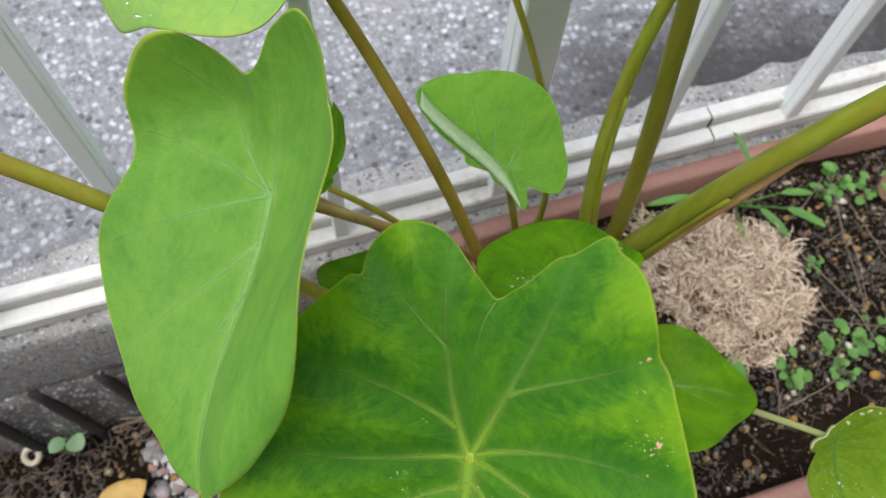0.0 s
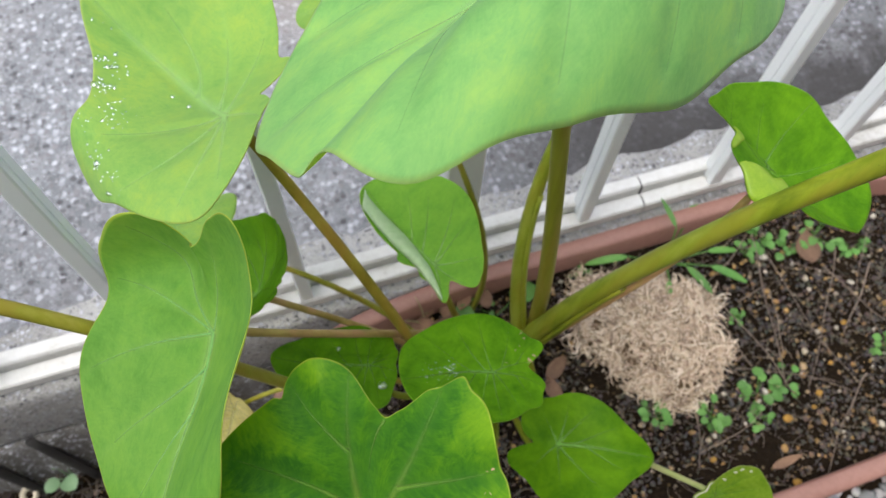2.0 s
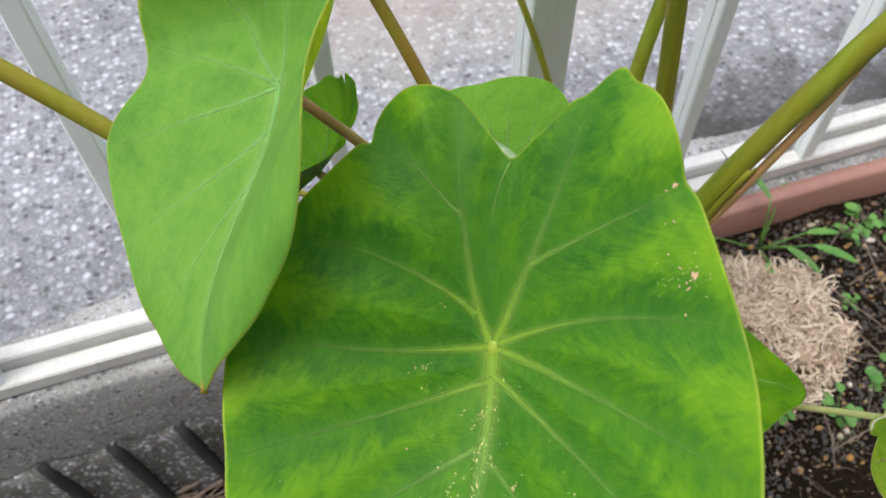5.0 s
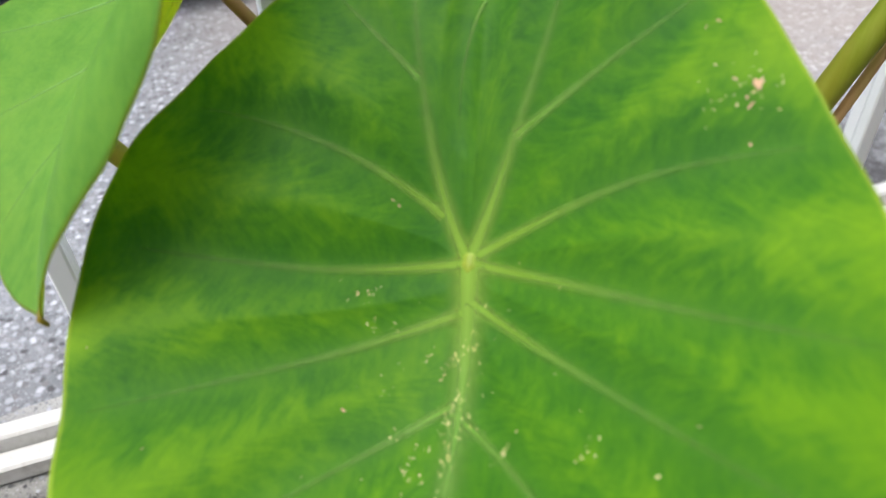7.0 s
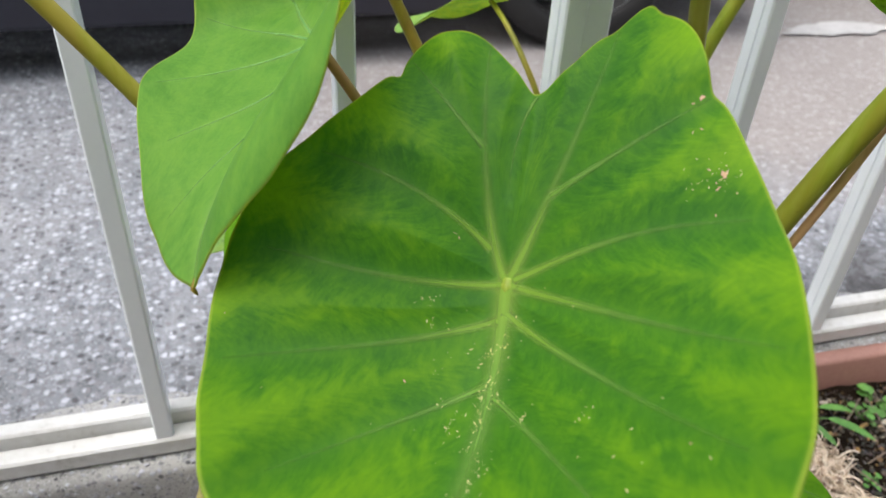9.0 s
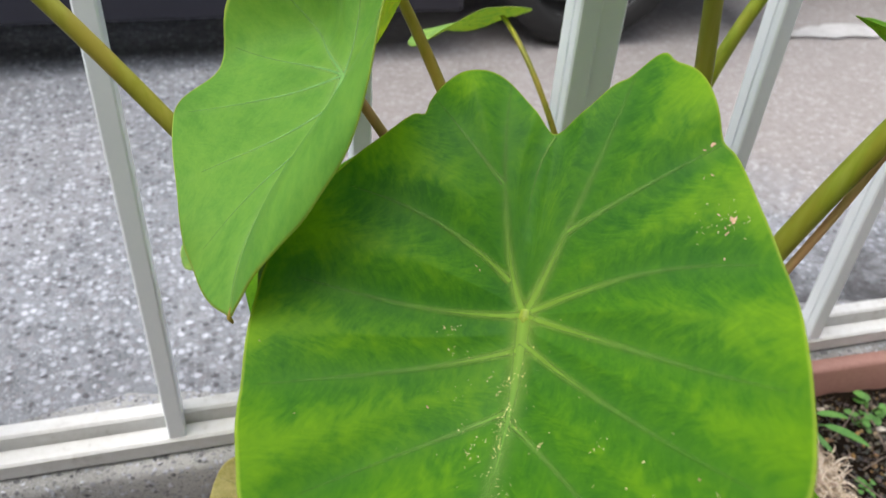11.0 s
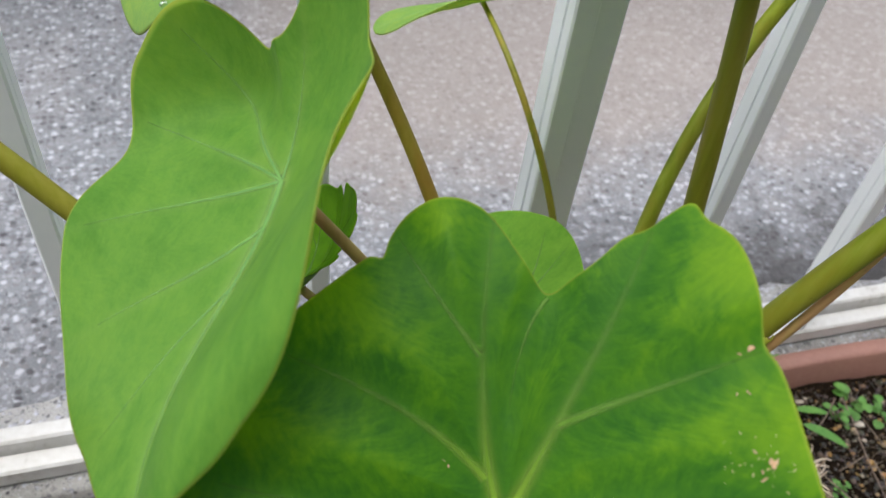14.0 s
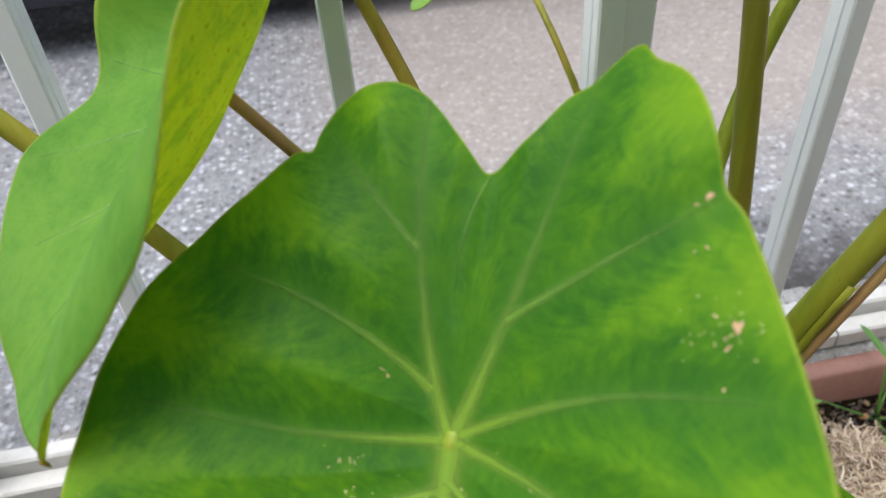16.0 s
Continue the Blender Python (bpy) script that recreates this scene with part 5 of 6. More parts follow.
leaf(taro, "leaf_blade", "large light green leaf spread high over the plant", *((0.2386, 0.2895, 0.86), (-0.8442, -0.337, 0.4169), (0.4641, -0.8487, 0.2536), 0.15,
    [1.265, 1.449, 1.302, 1.275, 1.167, 0.876, 0.625, 0.49, 0.413, 0.382, 0.426, 0.497, 0.567, 0.638, 0.717, 0.81, 0.934, 1.185],
    [-0.5, 0.976, -0.445, 0.096, -0.315, -0.747, -0.005, 0.466, -0.631, 0.468, -0.031, 0.714, 0.067, 0, 0]), LEAF_LIGHT, VEIN_PALE, rings=60, around=300, waves=0.006, nicks=0.012, vein_width=0.0065, seed=4, bulge=0.0065)
right_leaf, right_ob = leaf(taro, "leaf_blade", "green leaf with a folded back lobe", *((0.3725, 0.1989, 0.7066), (0.5227, -0.7522, -0.4013), (0.4998, 0.6517, -0.5705), 0.082,
    [0.981, 1.02, 0.851, 0.727, 0.726, 0.724, 0.723, 0.764, 0.757, 0.774, 0.587, 0.536, 0.624, 0.579, 0.62, 0.417, 0.587, 0.748],
    [0.088, -0.066, -0.314, 0.095, 0.101, 0.235, 0.405, 0.39, 0.495, 0.06, 0.071, 0.017, -0.112]), LEAF_SMALL, VEIN_SMALL, waves=0.003, nicks=0.015, vein_width=0.0028, seed=5, veins=RIGHT_VEINS)
centre_leaf, centre_ob = leaf(taro, "leaf_blade", "young bright green leaf with one margin rolled over", *((0.152, 0.2661, 0.5462), (-0.3137, 0.9034, -0.2922), (-0.9416, -0.2563, 0.2186), 0.075,
    [1.546, 0.879, 0.463, 0.436, 0.278, 0.357, 0.401, 0.641, 0.415, 0.351, 0.609, 0.613, 0.575, 0.536, 0.583, 0.729, 0.974, 1.297],
    [-0.093, 0.163, 0.232, 0.083, -0.105, 0.126, -0.113, 0.271, -0.214, 0.024, 0.055, 0.003, 0.061]), LEAF_CENTRE, VEIN_CENTRE, waves=0.002, nicks=0.006, vein_width=0.0034, seed=6, veins=CENTRE_VEINS)
round_leaf, round_ob = leaf(taro, "leaf_blade", "rounded green leaf with brown scorched edge and water beads", *((0.1593, 0.1452, 0.5923), (-0.9327, 0.2029, 0.2983), (-0.1116, -0.9486, 0.2962), 0.076,
    [0.948, 0.915, 0.814, 0.67, 0.574, 0.521, 0.576, 0.547, 0.573, 0.481, 0.43, 0.701, 0.648, 0.656, 0.703, 0.74, 0.816, 0.95],
    [-0.095, 0.198, 0.093, -0.03, -0.129, -0.006, 0.027, 0.03, 0.0, -0.006, 0.009, 0.013, 0.013]), LEAF_SMALL, VEIN_SMALL, waves=0.003, nicks=0.02, vein_width=0.0024, seed=7)
leaf(taro, "leaf_blade", "rounded green leaf low over the soil", *((0.2168, 0.0979, 0.4576), (0.8047, -0.4242, 0.4154), (0.4287, 0.8992, 0.0876), 0.089,
    [0.897, 0.716, 0.633, 0.542, 0.458, 0.477, 0.484, 0.433, 0.359, 0.258, 0.501, 0.541, 0.495, 0.477, 0.571, 0.621, 0.742, 0.777],
    [-0.233, 0.005, 0.108, -0.357, -0.045, -0.023, -0.015, 0.19, 0.014, 0.03, 0.036, 0.019, 0.016]), LEAF_LOW, VEIN_SMALL, waves=0.003, nicks=0.008, vein_width=0.0040, seed=8, veins=SOIL_VEINS)
low_leaf, low_ob = leaf(taro, "leaf_blade", "rounded green leaf with large water drops", *((0.07204261518687449, 0.1994412466616699, 0.5251937586823299), (-0.907, 0.3282, -0.2638), (-0.3746, -0.9151, 0.1494), 0.0882,
    [0.886, 0.754, 0.608, 0.499, 0.44, 0.434, 0.355, 0.329, 0.302, 0.278, 0.292, 0.314, 0.315, 0.371, 0.395, 0.526, 0.637, 0.763],
    [0.182, 0.126, -0.05, 0.217, 0.067, -0.03, -0.012, -0.142, -0.011, -0.015, -0.022, -0.008, -0.006]), LEAF_SMALL, VEIN_SMALL, waves=0.003, nicks=0.01, vein_width=0.0022, seed=9)
pale_leaf, pale_ob = leaf(taro, "leaf_blade", "small leaf speckled with creamy white", *((0.3272, 0.0131, 0.4774), (0.0905, -0.5868, -0.8047), (0.9927, -0.0117, 0.1201), 0.075,
    [0.982, 0.965, 0.779, 0.668, 0.587, 0.57, 0.481, 0.36, 0.269, 0.233, 0.251, 0.219, 0.201, 0.295, 0.277, 0.219, 0.454, 0.724],
    [0.157, 0.118, 0.036, 0.248, 0.032, -0.011, 0.039, 0.07, 0.042, 0.012, 0.048, 0.026, -0.0]), LEAF_VARIEGATED, VEIN_DEEP, waves=0.003, nicks=0.02, vein_width=0.0012, seed=10)
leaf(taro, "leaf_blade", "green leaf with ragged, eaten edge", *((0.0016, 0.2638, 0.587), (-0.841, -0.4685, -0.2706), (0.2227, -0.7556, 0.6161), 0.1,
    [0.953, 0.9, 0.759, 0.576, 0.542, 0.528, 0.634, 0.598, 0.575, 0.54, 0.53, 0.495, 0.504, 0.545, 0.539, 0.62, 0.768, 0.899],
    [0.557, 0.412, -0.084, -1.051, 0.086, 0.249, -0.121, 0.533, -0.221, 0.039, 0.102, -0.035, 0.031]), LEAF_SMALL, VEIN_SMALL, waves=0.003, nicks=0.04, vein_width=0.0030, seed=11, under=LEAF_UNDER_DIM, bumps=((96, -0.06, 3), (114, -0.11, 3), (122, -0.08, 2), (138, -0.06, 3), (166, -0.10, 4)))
leaf(taro, "leaf_blade", "small yellow-green leaf beyond the fence bars", *((0.1756, 0.4791, 0.6526), (-0.9285, 0.2729, -0.2518), (-0.3372, -0.9036, 0.2643), 0.101,
    [0.871, 0.714, 0.526, 0.449, 0.36, 0.33, 0.32, 0.304, 0.275, 0.256, 0.277, 0.305, 0.312, 0.293, 0.283, 0.393, 0.639, 0.725],
    [-0.056, -0.151, -0.147, -0.087, -0.409, -0.022, 0.366, 0.035, 0.481, 0.024, -0.012, 0.049, -0.094]), LEAF_PALE, VEIN_PALE, waves=0.004, nicks=0.02, vein_width=0.0014, seed=12)

leaf(taro, "leaf_blade", "small yellow-green leaf behind the larger leaves", *((-0.074, 0.3962, 0.4832), (0.6381, 0.7492, -0.1776), (-0.6784, 0.4379, -0.59), 0.07,
    [1.045, 1.005, 0.912, 0.819, 0.781, 0.722, 0.693, 0.607, 0.51, 0.462, 0.512, 0.6, 0.668, 0.703, 0.767, 0.817, 0.933, 1.038],
    [-0.147, 0.001, 0.033, -0.096, -0.128, -0.027, 0.201, 0.019, 0.237, 0.044, -0.036, 0.115, -0.089]), LEAF_PALE, VEIN_PALE, rings=30, around=140, waves=0.003, nicks=0.01, vein_width=0.0012, seed=13)
leaf(taro, "leaf_blade", "cream-yellow withering leaf hanging low beside the planter", (-0.075, 0.262, 0.31), (-0.301, -0.201, -0.932), (0.675, -0.736, -0.060), 0.085,
     [1.0, 0.9, 0.72, 0.6, 0.55, 0.52, 0.5, 0.46, 0.4, 0.3, 0.4, 0.46, 0.5, 0.52, 0.55, 0.6, 0.72, 0.9], [0.2, 0, 0.1, 0, 0, 0, 0, 0, 0, 0.2, 0.2, 0, 0], LEAF_YELLOW, VEIN_YELLOW, rings=30, around=140, waves=0.008, nicks=0.03, vein_width=0.002, seed=14)
petiole(taro, [(0.17, 0.23, 0.185), (0.11, 0.25, 0.32), (0.0, 0.26, 0.38), (-0.075, 0.262, 0.308)], 0.0040, 0.0026, STEM_YELLOW)


def rolled_margin(blade, ob, a0, a1, mat, width, rise, seed):
    """The strip of margin that has rolled over onto the leaf's face, its pale underside out."""
    n, k = 46, 9
    vs, fs = [], []
    for i, a in enumerate(np.linspace(a0, a1, n)):
        r = float(outline_radius(a, blade.rad))
        w = width * math.sin(math.pi * min(1, max(0.02, i / (n - 1)))) ** 0.5 * (1 + 0.02 * math.sin(i * 0.4 + seed))
        for j in range(k):
            t = math.pi * (1.25 * j / (k - 1) - 0.12)
            rr = r - w * (0.5 - 0.5 * math.cos(t))
            vs.append(tuple(blade.at([rr * math.cos(radians(a))], [rr * math.sin(radians(a))], rise * w / width * math.sin(t) + 0.0006)[0]))
    for i in range(n - 1):
        for j in range(k - 1):
            q = i * k + j
            fs.append((q, q + 1, q + k + 1, q + k))
    m = raw("rolled_margin", vs, fs, mat, ob, "pale rolled margin")
    so_ = m.modifiers.new("thickness", "SOLIDIFY")
    so_.thickness = 0.0005
    return m




def rolled_flap(blade, ob, inner, mat, rise):
    """One side of a young leaf still rolled over towards the midrib, its wrinkled pale underside out."""
    n, k = 60, 12
    vs, fs = [], []
    for i in range(n):
        s = i / (n - 1)
        out_ = np.array([np.interp(s, (0, 0.1, 0.3, 0.7, 1), (1.47, 1.18, 0.46, -0.04, -0.55)), np.interp(s, (0, 0.1, 0.3, 0.7, 1), (0.03, 0.25, 0.30, 0.275, 0.29))])
        in_ = np.array([np.interp(s, (0, 0.12, 0.3, 0.8, 1), [q[0] for q in inner]), np.interp(s, (0, 0.12, 0.3, 0.8, 1), [q[1] for q in inner])])
        full = math.sin(math.pi * min(1, max(0.01, s))) ** 0.5
        crease = 0.0005 * math.exp(-((s * 7 % 1.0 - 0.5) / 0.06) ** 2)
        for j in range(k):
            t = j / (k - 1)
            q = out_ + (in_ - out_) * (0.5 - 0.5 * math.cos(math.pi * t)) * (1.0 if t < 0.92 else 0.985)
            vs.append(tuple(blade.at([q[0]], [q[1]], full * (rise * math.sin(math.pi * t ** 0.8) - crease) + 0.0008)[0]))
    for i in range(n - 1):
        for j in range(k - 1):
            q = i * k + j
            fs.append((q, q + 1, q + k + 1, q + k))
    m = raw("rolled_margin", vs, fs, mat, ob, "pale rolled margin")
    so_ = m.modifiers.new("thickness", "SOLIDIFY")
    so_.thickness = 0.0005


rolled_flap(centre_leaf, centre_ob, ((1.40, 0.07), (1.0, 0.055), (0.52, 0.045), (-0.12, 0.135), (-0.50, 0.26)), UNDERSIDE, 0.0055)
CURLED = vein_material("curled_lobe", (0.20, 0.34, 0.012), (0.26, 0.40, 0.020))
rolled_margin(right_leaf, right_ob, -126, -64, CURLED, 0.26, 0.0016, 2)
rolled_margin(right_leaf, right_ob, -162, -138, CURLED, 0.10, 0.0012, 5)
# the upright leaf's dried, hooked tip
tip_u = upright_leaf.rad[0]
tip_pts = upright_leaf.at([tip_u - 0.02, tip_u - 0.005, tip_u + 0.01], [0, 0, 0])
hook = list(tip_pts) + [tip_pts[2] + np.array(o) for o in ((0.0005, 0.0002, -0.0010), (0.0010, 0.0002, -0.0020), (0.0013, 0.0002, -0.0030))]
v, f = tube(hook, [0.0004, 0.0008, 0.0010, 0.0009, 0.0007, 0.0004], 8, 0.6)
raw("leaf_tip", v, f, STEM_BROWN, upright_ob, "dried brown hooked tip")


def drops(blade, ob, spots, seed, mat):
    """Water beads lying on a leaf: (u, v, count, spread, smallest, largest)."""
    rng_ = random.Random(seed)
    t = bmesh.new()
    bmesh.ops.create_icosphere(t, subdivisions=2, radius=1.0)
    for u, v, count, spread, lo, hi in spots:
        for _ in range(count):
            a, b = u + rng_.gauss(0, spread), v + rng_.gauss(0, spread)
            if math.hypot(a, b) > 0.97 * float(outline_radius(math.degrees(math.atan2(b, a)), blade.rad)):
                continue
            r = lo + (hi - lo) * rng_.random() ** 3
            p = blade.at([a], [b], r * 0.25)[0]
            e1, e2 = blade.at([a + 0.01], [b])[0] - blade.at([a], [b])[0], blade.at([a], [b + 0.01])[0] - blade.at([a], [b])[0]
            x = Vector(e1).normalized()
            z = Vector(e1).cross(Vector(e2)).normalized() * blade.up
            y = z.cross(x)
            m = Matrix((x, y, z)).transposed().to_4x4()
            m.translation = p
            bm_ = t.copy()
            bmesh.ops.transform(bm_, matrix=m @ Matrix.Diagonal((r * rng_.uniform(0.9, 1.5), r, r * 0.75, 1)), verts=bm_.verts[:])
            d = part("water_drop", bm_, mat, ob)
            d.visible_shadow = False
    t.free()


drops(droplet_leaf, droplet_ob, [(0.69, 0.22, 16, 0.035, 0.0008, 0.0022), (0.75, 0.25, 8, 0.04, 0.0008, 0.0020), (0.59, 0.36, 16, 0.045, 0.0010, 0.0030), (0.42, 0.44, 22, 0.07, 0.0006, 0.0018), (0.34, 0.46, 14, 0.05, 0.0005, 0.0016),
                                  (0.90, 0.11, 4, 0.03, 0.0006, 0.0014), (0.42, 0.64, 10, 0.06, 0.0005, 0.0014), (0.28, 0.71, 4, 0.03, 0.0005, 0.0014), (0.37, 0.27, 6, 0.05, 0.0005, 0.0012), (0.378, 0.09, 1, 0.0, 0.0020, 0.0022), (0.234, 0.078, 1, 0.0, 0.0020, 0.0024),
                                  (0.17, 0.73, 9, 0.035, 0.0008, 0.0026), (0.02, 0.77, 14, 0.05, 0.0005, 0.0018), (-0.10, 0.84, 6, 0.05, 0.0005, 0.0014), (0.26, 0.79, 6, 0.04, 0.0006, 0.0018)], 3, BEAD)
drops(round_leaf, round_ob, [(0.44, -0.06, 9, 0.04, 0.0007, 0.0017), (0.40, 0.02, 9, 0.04, 0.0006, 0.0016), (0.52, 0.02, 14, 0.09, 0.0005, 0.0014), (0.60, -0.08, 6, 0.04, 0.0005, 0.0016)], 5, BEAD)
drops(low_leaf, low_ob, [(0.336, -0.192, 1, 0.0, 0.0028, 0.0028), (-0.162, 0.21, 1, 0.0, 0.0040, 0.0040)], 6, BEAD)


def scars(blade, ob, spots, mat, seed):
    """Dry eaten scars: ragged patches a hair above the leaf's face, (u, v, radius in metres); specks too small to tell apart are one part."""
    rng_ = random.Random(seed)
    dust_v, dust_f = [], []
    for u, v, r in spots:
        n = 13 if r > 0.001 else 6
        k, turn, thin = (0.7 if r > 0.001 else 1.35) * r / blade.L, rng_.uniform(0, math.pi), rng_.uniform(0.3, 0.75) * (1.0 if r > 0.001 else 0.55)
        ring_ = [k * rng_.uniform(0.3, 1.3) for _ in range(n)]
        flat_ = [(q * math.cos(2 * math.pi * i / n), thin * q * math.sin(2 * math.pi * i / n)) for i, q in enumerate(ring_)]
        us = [u] + [u + a_ * math.cos(turn) - b_ * math.sin(turn) for a_, b_ in flat_]
        vv = [v] + [v + a_ * math.sin(turn) + b_ * math.cos(turn) for a_, b_ in flat_]
        pts = [tuple(p) for p in blade.at(us, vv, 0.0006)]
        f = [(0, 1 + i, 1 + (i + 1) % n) for i in range(n)]
        f = f if blade.up > 0 else [q[::-1] for q in f]
        if r > 0.0008:
            one = raw("scar", pts, f, mat, ob, "dry pinkish-brown scar" if r > 0.0015 else "")
            one.data.attributes.new("cover", "FLOAT", "POINT").data.foreach_set("value", [1.0] + [0.06] * n)
        else:
            dust_f += [tuple(len(dust_v) + i for i in q) for q in f]
            dust_v += pts
    if dust_v:
        dust = tagged(raw("scar_specks", dust_v, dust_f, mat, ob, "scattered dry specks"), kind="stuff")
        dust.data.attributes.new("cover", "FLOAT", "POINT").data.foreach_set("value", [1.0] * len(dust_v))


marks = [(-0.216, 0.378, 0.0035), (-0.20, 0.365, 0.0012), (-0.225, 0.35, 0.0010), (-0.19, 0.37, 0.0008), (-0.372, 0.324, 0.0022), (-0.36, 0.31, 0.0014), (-0.306, 0.33, 0.0016), (-0.30, 0.315, 0.0009), (0.288, -0.402, 0.0011), (-0.084, -0.126, 0.0010), (-0.075, -0.115, 0.0012), (0.252, 0.36, 0.0011), (-0.142, 0.371, 0.0012), (0.167, -0.53, 0.0011), (0.225, -0.158, 0.0010)]
rng = random.Random(31)
specks = []
# nibbled specks in small runs beside the midrib: centre and how many
for u0, v0, count in ((0.105, 0.013, 4), (0.128, 0.011, 9), (0.145, -0.005, 6), (0.158, -0.018, 13), (0.147, -0.052, 6), (0.185, 0.013, 8), (0.205, 0.002, 10), (0.221, 0.029, 6), (0.231, -0.003, 12), (0.244, 0.021, 5), (0.257, -0.018, 4), (0.263, 0.008, 14),
                      (0.280, 0.005, 5), (0.278, -0.046, 9), (0.298, -0.050, 8), (0.300, -0.021, 4), (0.319, 0.003, 4), (0.255, 0.086, 13), (0.251, -0.077, 4), (0.052, -0.142, 8), (0.069, -0.171, 4), (0.102, -0.138, 9), (0.107, -0.107, 3), (0.195, -0.106, 4), (0.232, 0.196, 8)):
    lean = rng.uniform(-0.8, 0.8)
    for _ in range(count):
        d = rng.gauss(0, 0.0095)
        specks.append((u0 + d * math.cos(lean) + rng.gauss(0, 0.003), v0 + d * math.sin(lean) + rng.gauss(0, 0.004), rng.uniform(0.00018, 0.00050)))
for _ in range(26):
    u0 = rng.uniform(0.33, 0.62)
    v0 = rng.gauss(0.015, 0.020 + 0.05 * u0)
    for _ in range(rng.randint(2, 6)):
        specks.append((u0 + rng.gauss(0, 0.010), v0 + rng.gauss(0, 0.004), rng.uniform(0.0002, 0.0005)))
for _ in range(36):
    specks.append((rng.gauss(0.16, 0.08), rng.gauss(0.0, 0.10), rng.uniform(0.00018, 0.0004)))
for _ in range(26):
    specks.append((rng.gauss(-0.21, 0.022), rng.gauss(0.36, 0.028), rng.uniform(0.0002, 0.0005)))
for _ in range(10):
    specks.append((rng.gauss(0.30, 0.06), rng.gauss(0.30, 0.06), rng.uniform(0.0003, 0.0006)))
scars(big_leaf, big_ob, marks, SCAR, 2)
scars(big_leaf, big_ob, specks, SPECK, 3)
# the yellow knuckle where the veins meet over the stalk
vs = [tuple(big_leaf.at([0.0], [0.0], 0.0009)[0])]
for k, lift in ((0.4, 0.0008), (0.75, 0.0005), (1.0, -0.0002)):
    for i in range(24):
        a = 2 * math.pi * i / 24
        q = 0.0029 * k * (1 + 0.09 * math.cos(5 * a)) / big_leaf.L
        vs.append(tuple(big_leaf.at([q * 1.3 * math.cos(a)], [q * math.sin(a)], lift)[0]))
fs = [(0, 1 + i, 1 + (i + 1) % 24) for i in range(24)] + [(1 + r * 24 + i, 25 + r * 24 + i, 25 + r * 24 + (i + 1) % 24, 1 + r * 24 + (i + 1) % 24) for r in range(2) for i in range(24)]
raw("vein_junction", vs, fs if big_leaf.up > 0 else [f[::-1] for f in fs], vein_material("vein_junction", (0.19, 0.285, 0.02), (0.27, 0.33, 0.03)), big_ob, "yellow knuckle of the veins")
scars(round_leaf, round_ob, [(-0.40, -0.44, 0.0034), (-0.43, -0.385, 0.0022), (-0.36, -0.30, 0.0016), (-0.30, -0.25, 0.0018), (-0.31, -0.27, 0.0009), (-0.45, -0.14, 0.0040), (-0.50, -0.19, 0.0034), (-0.42, -0.12, 0.0022), (-0.17, -0.11, 0.0007)], SCAR, 4)
CREAM = vein_material("bleached_patch", (0.58, 0.56, 0.42), (0.74, 0.72, 0.62))
GOLDEN = surface("golden_lump", [(0.3, (0.26, 0.13, 0.02)), (0.7, (0.45, 0.26, 0.05))], 60.0, 0.8, 220.0, 0.5)
for x, y, r in ((0.565, 0.072, 0.0062), (0.620, 0.089, 0.0046), (0.700, 0.164, 0.0042), (0.538, -0.001, 0.0056), (0.605, 0.075, 0.0034), (0.452, 0.055, 0.0044), (0.655, 0.120, 0.0036)):
    bm = bmesh.new()
    bmesh.ops.create_icosphere(bm, subdivisions=2, radius=1.0)
    for vert in bm.verts:
        vert.co *= 1 + 0.25 * noise.noise(vert.co * 1.4 + Vector((x * 90, y * 90, 0)))
    bmesh.ops.transform(bm, matrix=Matrix.Translation((x, y, SOIL_Z + 0.4 * r + 0.003)) @ Matrix.Diagonal((r, 0.85 * r, 0.65 * r, 1)), verts=bm.verts[:])
    tagged(part("pumice_lump", bm, GOLDEN), "golden-brown lump of pumice on the potting soil", "stone", "pumice lumps on the soil")
pale_marks = [(0.52, 0.0, 0.0022), (0.56, 0.03, 0.0012), (0.62, -0.10, 0.0012), (0.70, 0.06, 0.0014), (0.80, -0.05, 0.0018), (0.86, 0.06, 0.0024), (0.93, 0.05, 0.0040), (0.90, 0.14, 0.0030), (-0.32, 0.33, 0.0040), (-0.30, 0.25, 0.0036), (-0.22, 0.12, 0.0034), (-0.26, 0.42, 0.0024)]
for _ in range(46):
    pale_marks.append((rng.uniform(0.35, 0.95), rng.gauss(0.03, 0.18), rng.uniform(0.0003, 0.0008)))
scars(pale_leaf, pale_ob, pale_marks, CREAM, 8)
vs, fs = [], []
for i, a in enumerate(np.linspace(-176, -104, 40)):
    r = float(outline_radius(a, pale_leaf.rad))
    wide = 0.05 + 0.16 * math.sin(math.pi * i / 39) ** 0.7 * (0.7 + 0.3 * noise.noise((i * 0.35, 2.0, 0)))
    for t in (1.0, 1.0 - wide / 2, 1.0 - wide * (1 + 0.4 * noise.noise((i * 0.8, 5.0, 0)))):
        vs.append(tuple(pale_leaf.at([r * t * math.cos(radians(a))], [r * t * math.sin(radians(a))], 0.0006)[0]))
for i in range(39):
    for j in (0, 1):
        q = (3 * i + j, 3 * i + j + 1, 3 * i + j + 4, 3 * i + j + 3)
        fs.append(q)
raw("bleached_edge", vs, fs, CREAM, pale_ob, "creamy white bleached margin")
scars(pale_leaf, pale_ob, [(0.30, -0.20, 0.0036), (0.33, -0.15, 0.0018), (0.30, -0.26, 0.0026)], DEAD_LEAF, 9)

